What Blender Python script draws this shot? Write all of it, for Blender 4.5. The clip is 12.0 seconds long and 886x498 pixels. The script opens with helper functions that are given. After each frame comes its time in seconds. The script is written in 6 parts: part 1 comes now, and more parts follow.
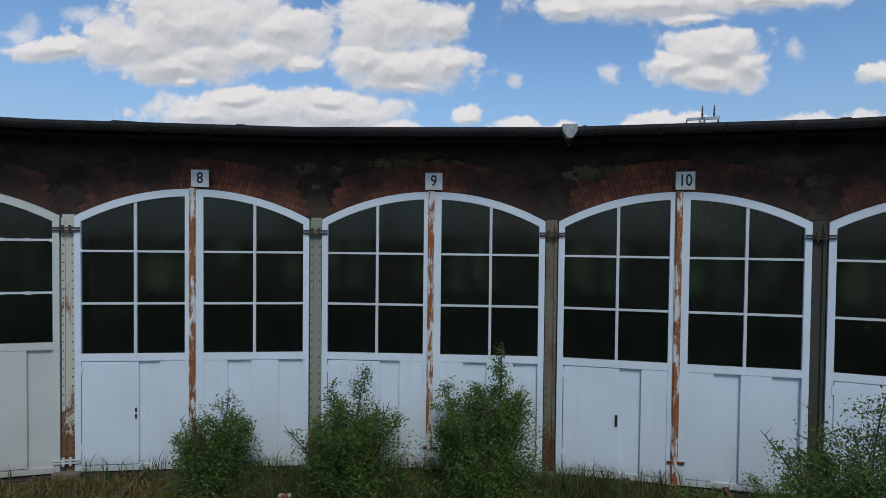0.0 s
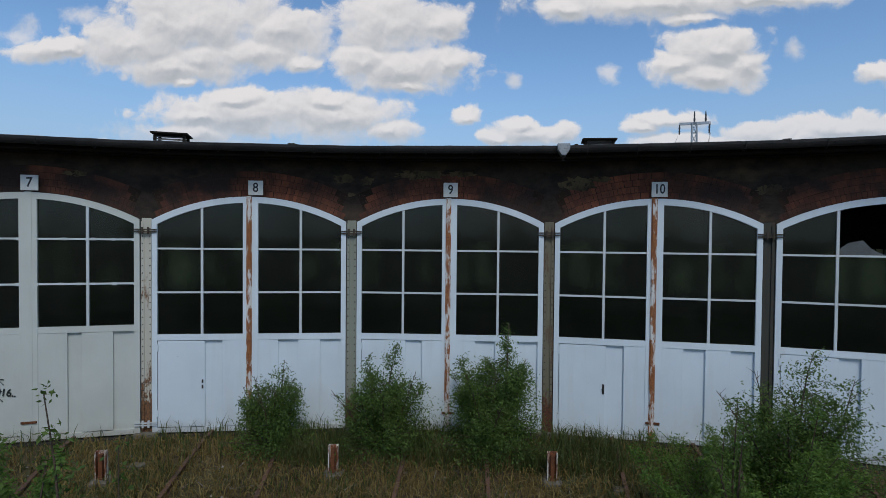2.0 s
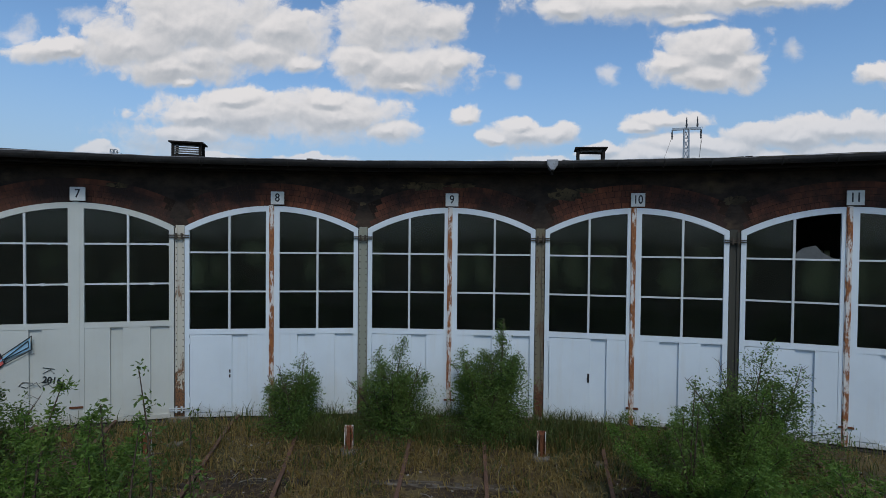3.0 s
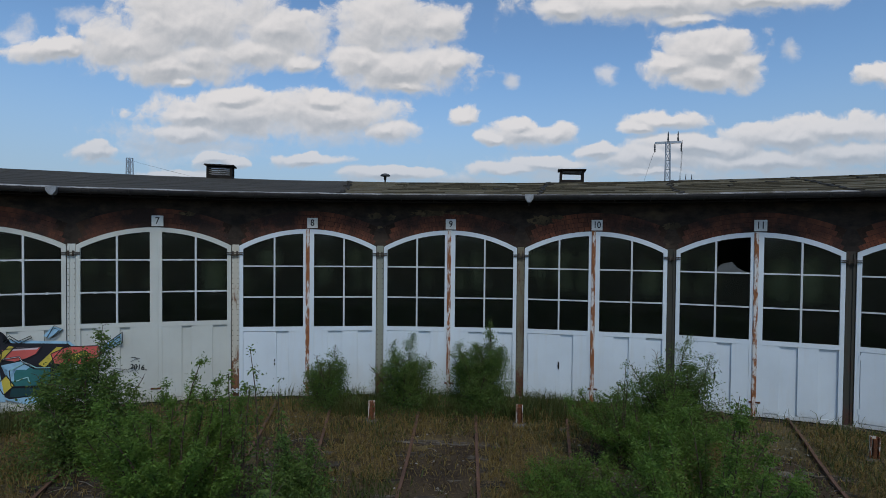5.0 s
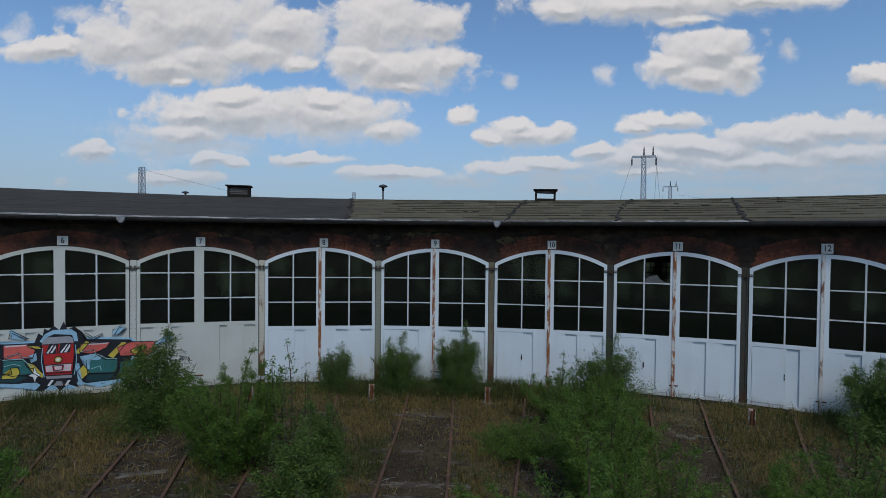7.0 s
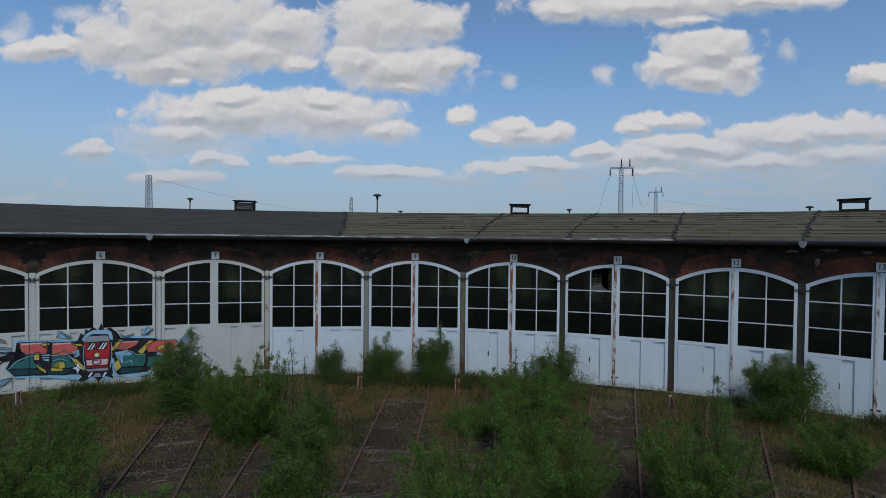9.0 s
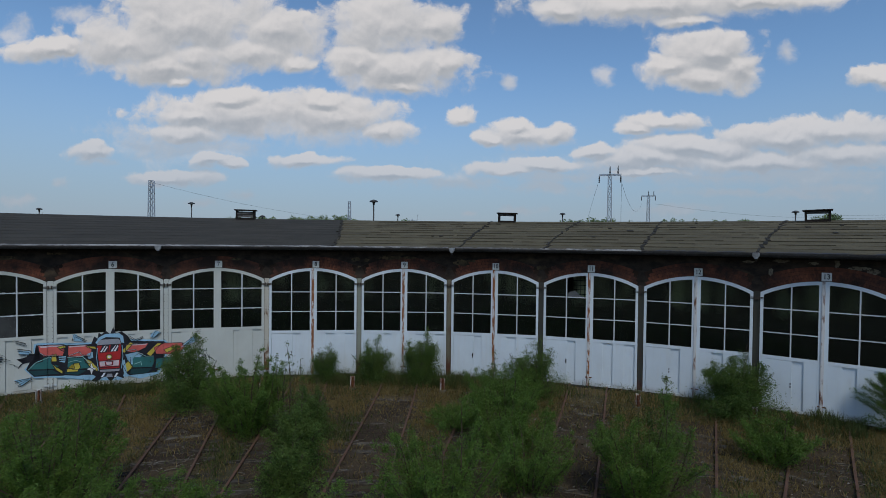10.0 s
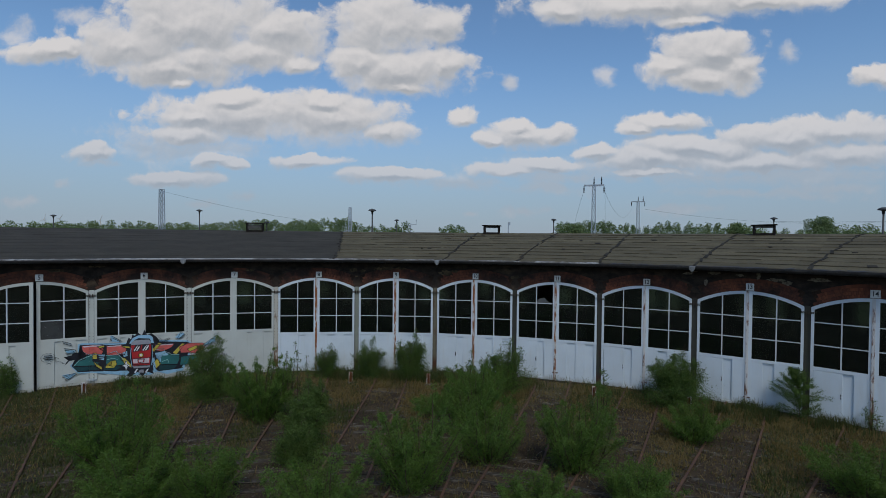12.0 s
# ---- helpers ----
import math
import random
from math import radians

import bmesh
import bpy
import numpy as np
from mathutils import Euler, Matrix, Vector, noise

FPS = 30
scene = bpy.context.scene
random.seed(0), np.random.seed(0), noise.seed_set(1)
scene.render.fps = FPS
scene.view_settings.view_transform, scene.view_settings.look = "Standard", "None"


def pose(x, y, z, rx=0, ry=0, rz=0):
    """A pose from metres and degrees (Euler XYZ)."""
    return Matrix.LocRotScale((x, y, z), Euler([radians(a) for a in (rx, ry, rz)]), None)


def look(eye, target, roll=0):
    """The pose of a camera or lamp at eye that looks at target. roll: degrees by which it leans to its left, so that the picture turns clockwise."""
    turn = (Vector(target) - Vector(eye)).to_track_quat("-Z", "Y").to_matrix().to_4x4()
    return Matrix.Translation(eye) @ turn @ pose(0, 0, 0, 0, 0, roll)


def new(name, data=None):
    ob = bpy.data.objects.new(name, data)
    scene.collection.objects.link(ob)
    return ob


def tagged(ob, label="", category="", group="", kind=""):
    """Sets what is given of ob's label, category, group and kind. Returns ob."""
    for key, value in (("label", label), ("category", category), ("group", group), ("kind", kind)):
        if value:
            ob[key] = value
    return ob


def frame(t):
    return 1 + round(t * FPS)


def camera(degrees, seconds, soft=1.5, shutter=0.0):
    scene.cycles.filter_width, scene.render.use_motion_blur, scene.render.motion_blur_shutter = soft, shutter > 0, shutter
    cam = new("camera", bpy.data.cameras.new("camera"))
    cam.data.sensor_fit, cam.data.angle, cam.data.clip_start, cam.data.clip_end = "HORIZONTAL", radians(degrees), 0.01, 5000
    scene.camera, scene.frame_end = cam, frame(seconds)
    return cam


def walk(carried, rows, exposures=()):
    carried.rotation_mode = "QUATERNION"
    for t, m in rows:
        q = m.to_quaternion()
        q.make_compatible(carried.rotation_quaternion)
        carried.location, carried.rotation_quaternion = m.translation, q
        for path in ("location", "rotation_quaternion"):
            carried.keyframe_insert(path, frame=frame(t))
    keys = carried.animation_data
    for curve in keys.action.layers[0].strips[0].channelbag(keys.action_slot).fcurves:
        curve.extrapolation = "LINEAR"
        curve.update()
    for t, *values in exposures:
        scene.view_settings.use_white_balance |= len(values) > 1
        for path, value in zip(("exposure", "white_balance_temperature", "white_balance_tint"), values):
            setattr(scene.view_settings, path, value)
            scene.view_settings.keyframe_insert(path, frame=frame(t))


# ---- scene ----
cam = camera(80.5, 12.0, soft=0.75)
ROWS = [
    (0.0, 0.640, 18.884, 4.034, 2.937, -1.220, -0.620),
    (0.5, 0.570, 18.557, 4.015, 2.941, -1.211, -0.585),
    (1.0, 0.489, 18.111, 3.993, 2.920, -1.218, -0.562),
    (1.5, 0.439, 17.651, 3.985, 2.912, -1.219, -0.542),
    (2.0, 0.411, 17.112, 4.014, 2.909, -1.206, -0.515),
    (2.5, 0.410, 16.497, 4.055, 2.877, -1.186, -0.498),
    (3.0, 0.407, 15.865, 4.117, 2.824, -1.167, -0.534),
    (5.0, 0.493, 12.765, 4.588, 2.662, -1.156, -0.529),
    (5.5, 0.592, 11.940, 4.717, 2.609, -1.132, -0.477),
    (6.0, 0.732, 11.092, 4.860, 2.569, -1.146, -0.518),
    (6.5, 0.903, 10.252, 5.011, 2.545, -1.164, -0.558),
    (7.0, 1.091, 9.166, 5.188, 2.468, -1.168, -0.572),
    (9.0, 2.084, 5.992, 5.771, 2.384, -1.165, -0.590),
    (9.5, 2.379, 5.190, 5.977, 2.331, -1.153, -0.599),
    (10.0, 2.706, 4.400, 6.184, 2.369, -1.094, -0.590),
    (10.5, 2.976, 3.557, 6.364, 2.387, -1.066, -0.583),
    (11.0, 3.230, 2.682, 6.494, 2.422, -1.046, -0.570),
    (11.5, 3.426, 1.871, 6.662, 2.447, -1.039, -0.556),
    (12.0, 3.597, 1.027, 6.840, 2.523, -1.025, -0.518),
]
walk(cam, [(t, pose(x, y, z, 90 + pitch, roll, yaw)) for t, x, y, z, yaw, pitch, roll in ROWS],
     exposures=((0.0, -0.05), (5.0, -0.14), (9.5, -0.27), (12.0, -0.30)))

# ---- sky and sun ----
SUN_EL, SUN_AZ = 50.0, 163.0
# clouds as (u, v, half width, half height) on the plane y = 1 seen from the origin
CLOUDS_HIGH_WEST = [
    (-0.535, 0.411, 0.168, 0.067),
    (-0.665, 0.369, 0.113, 0.046),
    (-0.808, 0.366, 0.098, 0.022),
    (-0.368, 0.392, 0.094, 0.045),
    (-0.580, 0.330, 0.118, 0.028),
    (-0.423, 0.353, 0.094, 0.030),
    (-0.332, 0.337, 0.035, 0.017),
    (-0.558, 0.306, 0.028, 0.012),
    (-0.149, 0.408, 0.117, 0.053),
    (-0.127, 0.322, 0.130, 0.041),
    (-0.203, 0.339, 0.065, 0.032),
    (-0.058, 0.402, 0.047, 0.034),
    (-0.046, 0.329, 0.039, 0.030),
    (-0.116, 0.295, 0.054, 0.017),
    (-0.530, 0.348, 0.070, 0.030),
]
CLOUDS_LOW_WEST = [
    (-0.423, 0.237, 0.184, 0.044),
    (-0.246, 0.236, 0.115, 0.039),
    (-0.153, 0.207, 0.054, 0.022),
    (-0.446, 0.269, 0.067, 0.020),
    (-0.274, 0.263, 0.055, 0.017),
    (-0.524, 0.237, 0.090, 0.020),
    (-0.546, 0.204, 0.090, 0.022),
    (-0.734, 0.163, 0.044, 0.019),
    (-0.496, 0.152, 0.040, 0.015),
    (-0.456, 0.141, 0.025, 0.009),
    (-0.306, 0.151, 0.064, 0.014),
    (-0.136, 0.122, 0.100, 0.013),
    (-0.580, 0.116, 0.079, 0.015),
]
CLOUDS_HIGH_EAST = [
    (0.348, 0.442, 0.223, 0.031),
    (0.181, 0.433, 0.061, 0.021),
    (0.543, 0.446, 0.137, 0.019),
    (0.406, 0.412, 0.062, 0.013),
    (0.458, 0.356, 0.080, 0.040),
    (0.444, 0.304, 0.088, 0.027),
    (0.386, 0.325, 0.057, 0.025),
    (0.505, 0.324, 0.041, 0.042),
    (0.743, 0.304, 0.038, 0.018),
    (0.768, 0.300, 0.040, 0.021),
]
CLOUDS_LOW_EAST = [
    (0.108, 0.199, 0.066, 0.023),
    (0.094, 0.215, 0.040, 0.018),
    (0.169, 0.204, 0.030, 0.021),
    (0.044, 0.192, 0.030, 0.013),
    (-0.013, 0.234, 0.030, 0.019),
    (0.368, 0.224, 0.064, 0.019),
    (0.321, 0.211, 0.035, 0.015),
    (0.589, 0.194, 0.122, 0.023),
    (0.690, 0.207, 0.110, 0.023),
    (0.436, 0.176, 0.123, 0.021),
    (0.343, 0.154, 0.114, 0.023),
    (0.248, 0.169, 0.040, 0.013),
    (0.549, 0.152, 0.163, 0.021),
    (0.701, 0.168, 0.110, 0.025),
    (0.143, 0.143, 0.074, 0.014),
    (0.079, 0.134, 0.064, 0.012),
    (0.343, 0.129, 0.069, 0.008),
]
CLOUDS_THIN = [
    (-0.490, 0.174, 0.140, 0.028),
    (-0.717, 0.141, 0.051, 0.013),
    (-0.246, 0.199, 0.143, 0.028),
    (-0.028, 0.111, 0.151, 0.022),
    (-0.423, 0.084, 0.040, 0.012),
    (-0.791, 0.098, 0.034, 0.011),
    (-0.512, 0.067, 0.045, 0.010),
    (0.112, 0.055, 0.053, 0.010),
    (0.530, 0.091, 0.203, 0.012),
    (0.683, 0.102, 0.091, 0.011),
    (0.186, 0.122, 0.168, 0.018),
    (0.488, 0.120, 0.230, 0.022),
    (-0.202, 0.114, 0.065, 0.011),
    (0.591, 0.350, 0.022, 0.020),
    (0.074, 0.294, 0.017, 0.015),
    (0.254, 0.317, 0.019, 0.018),
    (-0.894, 0.398, 0.040, 0.031),
    (-0.761, 0.430, 0.057, 0.022),
    (-0.878, 0.067, 0.050, 0.010),
    (0.005, 0.050, 0.020, 0.006),
    (0.396, 0.059, 0.083, 0.009),
    (0.420, 0.140, 0.420, 0.034),
    (0.150, 0.098, 0.120, 0.018),
    (0.620, 0.128, 0.180, 0.020),
    (-0.560, 0.185, 0.200, 0.050),
]


def links(tree):
    return lambda a, b: tree.links.new(a, b)


def cloud_group():
    """A field that is positive inside the clouds, from a direction on the plane y = 1."""
    g = bpy.data.node_groups.new("cloud_field", "ShaderNodeTree")
    g.interface.new_socket("place", in_out="INPUT", socket_type="NodeSocketVector")
    g.interface.new_socket("field", in_out="OUTPUT", socket_type="NodeSocketFloat")
    g.interface.new_socket("body", in_out="OUTPUT", socket_type="NodeSocketFloat")
    g.interface.new_socket("veil", in_out="OUTPUT", socket_type="NodeSocketFloat")
    g.interface.new_socket("relief", in_out="OUTPUT", socket_type="NodeSocketFloat")
    n, link = g.nodes, links(g)
    gin, gout = n.new("NodeGroupInput"), n.new("NodeGroupOutput")

    def warp(source, scale, amount, stretch):
        m = n.new("ShaderNodeVectorMath")
        m.operation = "MULTIPLY"
        m.inputs[1].default_value = (scale, scale * stretch, 1)
        link(source, m.inputs[0])
        t = n.new("ShaderNodeTexNoise")
        t.inputs["Scale"].default_value, t.inputs["Detail"].default_value, t.inputs["Roughness"].default_value = 1, 3, 0.55
        link(m.outputs[0], t.inputs["Vector"])
        s = n.new("ShaderNodeVectorMath")
        s.operation = "MULTIPLY_ADD"
        s.inputs[1].default_value = (amount, amount * 0.75, 0)
        s.inputs[2].default_value = (-amount / 2, -amount * 0.375, 0)
        link(t.outputs["Color"], s.inputs[0])
        a = n.new("ShaderNodeVectorMath")
        link(source, a.inputs[0]), link(s.outputs[0], a.inputs[1])
        return a.outputs[0]

    warped = warp(warp(gin.outputs[0], 9, 0.055, 1.4), 32, 0.020, 1.2)

    def field(clouds):
        best = None
        for u, v, w, h in clouds:
            a = n.new("ShaderNodeVectorMath")
            a.operation = "MULTIPLY_ADD"
            a.inputs[1].default_value = (1 / w, 1 / h, 0)
            a.inputs[2].default_value = (-u / w, -v / h, 0)
            link(warped, a.inputs[0])
            d = n.new("ShaderNodeVectorMath")
            d.operation = "LENGTH"
            link(a.outputs[0], d.inputs[0])
            if best is None:
                best = d.outputs["Value"]
            else:
                m = n.new("ShaderNodeMath")
                m.operation = "SMOOTH_MIN"
                m.inputs[2].default_value = 0.25
                link(best, m.inputs[0]), link(d.outputs["Value"], m.inputs[1])
                best = m.outputs[0]
        s = n.new("ShaderNodeMath")
        s.operation = "SUBTRACT"
        s.inputs[0].default_value = 1.17
        link(best, s.inputs[1])
        return s.outputs[0]

    bold = field(CLOUDS_HIGH_WEST + CLOUDS_LOW_WEST + CLOUDS_HIGH_EAST + CLOUDS_LOW_EAST)
    thin = field(CLOUDS_THIN)

    def weigh(x, k, c, plus):
        a = n.new("ShaderNodeMath")
        a.operation = "MULTIPLY_ADD"
        a.inputs[1].default_value, a.inputs[2].default_value = k, c
        link(x, a.inputs[0])
        b = n.new("ShaderNodeMath")
        link(a.outputs[0], b.inputs[0]), link(plus, b.inputs[1])
        return b.outputs[0]

    def wisps(scale, detail, rough):
        t = n.new("ShaderNodeTexNoise")
        t.inputs["Scale"].default_value, t.inputs["Detail"].default_value, t.inputs["Roughness"].default_value = scale, detail, rough
        link(warped, t.inputs["Vector"])
        return t.outputs[0]

    # rounded heaps
    heap = n.new("ShaderNodeTexVoronoi")
    heap.feature = "SMOOTH_F1"
    heap.inputs["Scale"].default_value, heap.inputs["Detail"].default_value, heap.inputs["Roughness"].default_value = 15, 2, 0.5
    heap.inputs["Smoothness"].default_value = 0.5
    heap.normalize = True
    link(warped, heap.inputs["Vector"])
    ragged = wisps(14, 12, 0.66)
    billow = weigh(heap.outputs["Distance"], -1.5, 0.60, bold)
    link(weigh(ragged, 1.8, -0.92, billow), gout.inputs[0]), link(bold, gout.inputs[1])
    link(weigh(ragged, 3.0, -1.65, thin), gout.inputs[2])
    link(weigh(wisps(11, 5, 0.52), 2.2, -1.1, billow), gout.inputs[3])
    return g


def make_sky():
    world = bpy.data.worlds.new("world")
    scene.world = world
    world.use_nodes = True
    n, link = world.node_tree.nodes, links(world.node_tree)
    n.clear()

    def maths(op, a, b=None, c=None):
        m = n.new("ShaderNodeMath")
        m.operation = op
        for i, v in enumerate((a, b, c)):
            if v is None:
                continue
            if isinstance(v, (int, float)):
                m.inputs[i].default_value = v
            else:
                link(v, m.inputs[i])
        return m.outputs[0]

    def smooth(x, lo, hi):
        m = n.new("ShaderNodeMapRange")
        m.interpolation_type = "SMOOTHSTEP"
        m.inputs["From Min"].default_value, m.inputs["From Max"].default_value = lo, hi
        link(x, m.inputs["Value"])
        return m.outputs["Result"]

    def mix(fac, a, b):
        m = n.new("ShaderNodeMix")
        m.data_type = "RGBA"
        link(fac, m.inputs["Factor"])
        for i, v in ((6, a), (7, b)):
            if isinstance(v, tuple):
                m.inputs[i].default_value = (*v, 1)
            else:
                link(v, m.inputs[i])
        return m.outputs[2]

    sky = n.new("ShaderNodeTexSky")
    sky.sky_type, sky.sun_disc = "NISHITA", False
    sky.sun_elevation, sky.sun_rotation = radians(SUN_EL), radians(SUN_AZ)
    sky.air_density, sky.dust_density, sky.ozone_density = 1.1, 0.25, 2.6
    level = n.new("ShaderNodeVectorMath")
    level.operation = "MULTIPLY"
    level.inputs[1].default_value = SKY
    link(sky.outputs[0], level.inputs[0])
    where = n.new("ShaderNodeTexCoord")
    part_of = n.new("ShaderNodeSeparateXYZ")
    link(where.outputs["Generated"], part_of.inputs[0])
    x, y, z = part_of.outputs
    ahead = maths("MAXIMUM", y, 0.05)
    plane = n.new("ShaderNodeCombineXYZ")
    link(maths("DIVIDE", x, ahead), plane.inputs[0]), link(maths("DIVIDE", z, ahead), plane.inputs[1])
    shifted = n.new("ShaderNodeVectorMath")
    shifted.inputs[1].default_value = (-0.003, 0.010, 0)
    link(plane.outputs[0], shifted.inputs[0])
    group = cloud_group()
    fields = []
    for source in (plane, shifted):
        g = n.new("ShaderNodeGroup")
        g.node_tree = group
        link(source.outputs[0], g.inputs[0])
        fields.append(g.outputs)
    front = smooth(y, 0.35, 0.55)
    # the rest of the sky, behind and to the sides, has the same broken cloud
    t = n.new("ShaderNodeTexNoise")
    t.inputs["Scale"].default_value, t.inputs["Detail"].default_value = 4, 6
    link(where.outputs["Generated"], t.inputs["Vector"])
    other = smooth(t.outputs[0], 0.5, 0.62)
    (f0, b0, veil, r0), (f1, b1, unused, r1) = fields
    slope = maths("MULTIPLY_ADD", maths("SUBTRACT", b0, b1), 0.7, maths("MULTIPLY", maths("SUBTRACT", r0, r1), 0.62))
    thick = smooth(f0, 0.05, 1.15)
    lit = smooth(maths("SUBTRACT", slope, maths("MULTIPLY", thick, 0.14)), -0.62, 0.44)
    # crisp tops, soft bases
    soft_edge = n.new("ShaderNodeMix")
    link(lit, soft_edge.inputs[0]), link(smooth(f0, -0.12, 0.70), soft_edge.inputs[2]), link(smooth(f0, -0.03, 0.36), soft_edge.inputs[3])
    cover = maths("MAXIMUM", soft_edge.outputs[0], maths("MULTIPLY", smooth(veil, -0.15, 1.0), 0.74))
    m = n.new("ShaderNodeMix")
    link(front, m.inputs[0]), link(other, m.inputs[2]), link(cover, m.inputs[3])
    above = smooth(z, 0.0, 0.05)
    mask = maths("MULTIPLY", maths("MULTIPLY", m.outputs[0], maths("MULTIPLY_ADD", smooth(z, 0.08, 0.26), 0.22, 0.76)), above)
    # lit tops and grey bases
    base = mix(thick, CLOUD_EDGE, CLOUD_BASE)
    cloud = mix(lit, base, CLOUD_TOP)
    # far low clouds fade into the haze
    cloud = mix(maths("MULTIPLY", smooth(z, 0.22, 0.03), 0.42), cloud, HAZE)
    haze = mix(smooth(z, 0.33, 0.0), level.outputs[0], HAZE)
    half = n.new("ShaderNodeMix")
    half.data_type = "RGBA"
    half.inputs["Factor"].default_value = 0.85
    link(level.outputs[0], half.inputs[6]), link(haze, half.inputs[7])
    back = n.new("ShaderNodeBackground")
    link(mix(mask, half.outputs[2], cloud), back.inputs["Color"])
    out = n.new("ShaderNodeOutputWorld")
    link(back.outputs[0], out.inputs["Surface"])


SKY = (0.107, 0.127, 0.142)
CLOUD_TOP, CLOUD_EDGE, CLOUD_BASE, HAZE = (0.80, 0.775, 0.775), (0.55, 0.57, 0.60), (0.44, 0.465, 0.505), (0.292, 0.377, 0.520)
make_sky()
sun = new("sun", bpy.data.lights.new("sun", "SUN"))
sun.data.energy, sun.data.angle, sun.data.color = 1.6, radians(16), (0.98, 0.97, 0.90)
az, el = radians(SUN_AZ), radians(SUN_EL)
sun.matrix_world = look((math.sin(az) * math.cos(el) * 60, math.cos(az) * math.cos(el) * 60, math.sin(el) * 60), (0, 0, 0))


# ---- materials ----
def material(name):
    m = bpy.data.materials.new(name)
    m.use_nodes = True
    return m, m.node_tree.nodes, links(m.node_tree), m.node_tree.nodes["Principled BSDF"]


def noise_node(n, link, where, scale, detail=4, rough=0.6, stretch=(1, 1, 1)):
    if stretch != (1, 1, 1):
        v = n.new("ShaderNodeVectorMath")
        v.operation = "MULTIPLY"
        v.inputs[1].default_value = stretch
        link(where, v.inputs[0])
        where = v.outputs[0]
    t = n.new("ShaderNodeTexNoise")
    t.inputs["Scale"].default_value, t.inputs["Detail"].default_value, t.inputs["Roughness"].default_value = scale, detail, rough
    link(where, t.inputs["Vector"])
    return t.outputs[0]


def ramp_node(n, link, x, lo, hi):
    r = n.new("ShaderNodeMapRange")
    r.inputs["From Min"].default_value, r.inputs["From Max"].default_value = lo, hi
    link(x, r.inputs["Value"])
    return r.outputs["Result"]


def mix_node(n, link, fac, a, b):
    m = n.new("ShaderNodeMix")
    m.data_type = "RGBA"
    if isinstance(fac, float):
        m.inputs["Factor"].default_value = fac
    else:
        link(fac, m.inputs["Factor"])
    for i, v in ((6, a), (7, b)):
        if isinstance(v, tuple):
            m.inputs[i].default_value = (*v, 1)
        else:
            link(v, m.inputs[i])
    return m.outputs[2]


def math_node(n, link, op, a, b):
    m = n.new("ShaderNodeMath")
    m.operation = op
    for i, v in enumerate((a, b)):
        if isinstance(v, (int, float)):
            m.inputs[i].default_value = v
        else:
            link(v, m.inputs[i])
    return m.outputs[0]


def bump_node(n, link, bsdf, height, strength, distance=0.01):
    b = n.new("ShaderNodeBump")
    b.inputs["Strength"].default_value, b.inputs["Distance"].default_value = strength, distance
    link(height, b.inputs["Height"])
    link(b.outputs[0], bsdf.inputs["Normal"])


def place_node(n):
    return n.new("ShaderNodeNewGeometry").outputs["Position"]


def surface(name, base, second, third=None, coarse=1.5, fine=25.0, rough=0.7, bump=0.25, metal=0.0, stretch=(1, 1, 1), share=(0.4, 0.65), spots=(0.55, 0.7), vary=0.0):
    """A worn surface: two colours in broad patches, a third in small flecks, fine relief."""
    m, n, link, bsdf = material(name)
    where = place_node(n)
    big = noise_node(n, link, where, coarse, 5, 0.6, stretch)
    small = noise_node(n, link, where, fine, 4, 0.65, stretch)
    col = mix_node(n, link, ramp_node(n, link, big, *share), base, second)
    if third:
        col = mix_node(n, link, ramp_node(n, link, small, *spots), col, third)
    if vary:
        info = n.new("ShaderNodeObjectInfo").outputs["Random"]
        hsv = n.new("ShaderNodeHueSaturation")
        link(col, hsv.inputs["Color"])
        link(math_node(n, link, "ADD", math_node(n, link, "MULTIPLY", info, vary * 2), 1 - vary), hsv.inputs["Value"])
        col = hsv.outputs[0]
    link(col, bsdf.inputs["Base Color"])
    bsdf.inputs["Roughness"].default_value, bsdf.inputs["Metallic"].default_value = rough, metal
    if rough > 0.84:
        bsdf.inputs["Specular IOR Level"].default_value = 0.2
    if bump:
        bump_node(n, link, bsdf, small, bump)
    return m


def rusting(name, paint, rust, dark, lo, hi, coarse=5.0, foot=0.0):
    """Paint that flakes off rusty iron; foot: height up to which the rust has eaten it all."""
    m, n, link, bsdf = material(name)
    where = place_node(n)
    big = noise_node(n, link, where, coarse, 8, 0.7, (1, 1, 0.28))
    small = noise_node(n, link, where, 30, 4, 0.6)
    if foot:
        z = n.new("ShaderNodeSeparateXYZ")
        link(where, z.inputs[0])
        ragged = noise_node(n, link, where, 9, 6, 0.7, (1, 1, 0.5))
        eaten = ramp_node(n, link, math_node(n, link, "ADD", z.outputs[2], math_node(n, link, "MULTIPLY", ragged, 2.0)), foot + 1.30, foot + 0.65)
        big = math_node(n, link, "ADD", big, math_node(n, link, "MULTIPLY", eaten, 0.32))
    iron = mix_node(n, link, ramp_node(n, link, small, 0.4, 0.65), rust, dark)
    link(mix_node(n, link, ramp_node(n, link, big, lo, hi), paint, iron), bsdf.inputs["Base Color"])
    bsdf.inputs["Roughness"].default_value = 0.8
    bump_node(n, link, bsdf, big, 0.5)
    return m


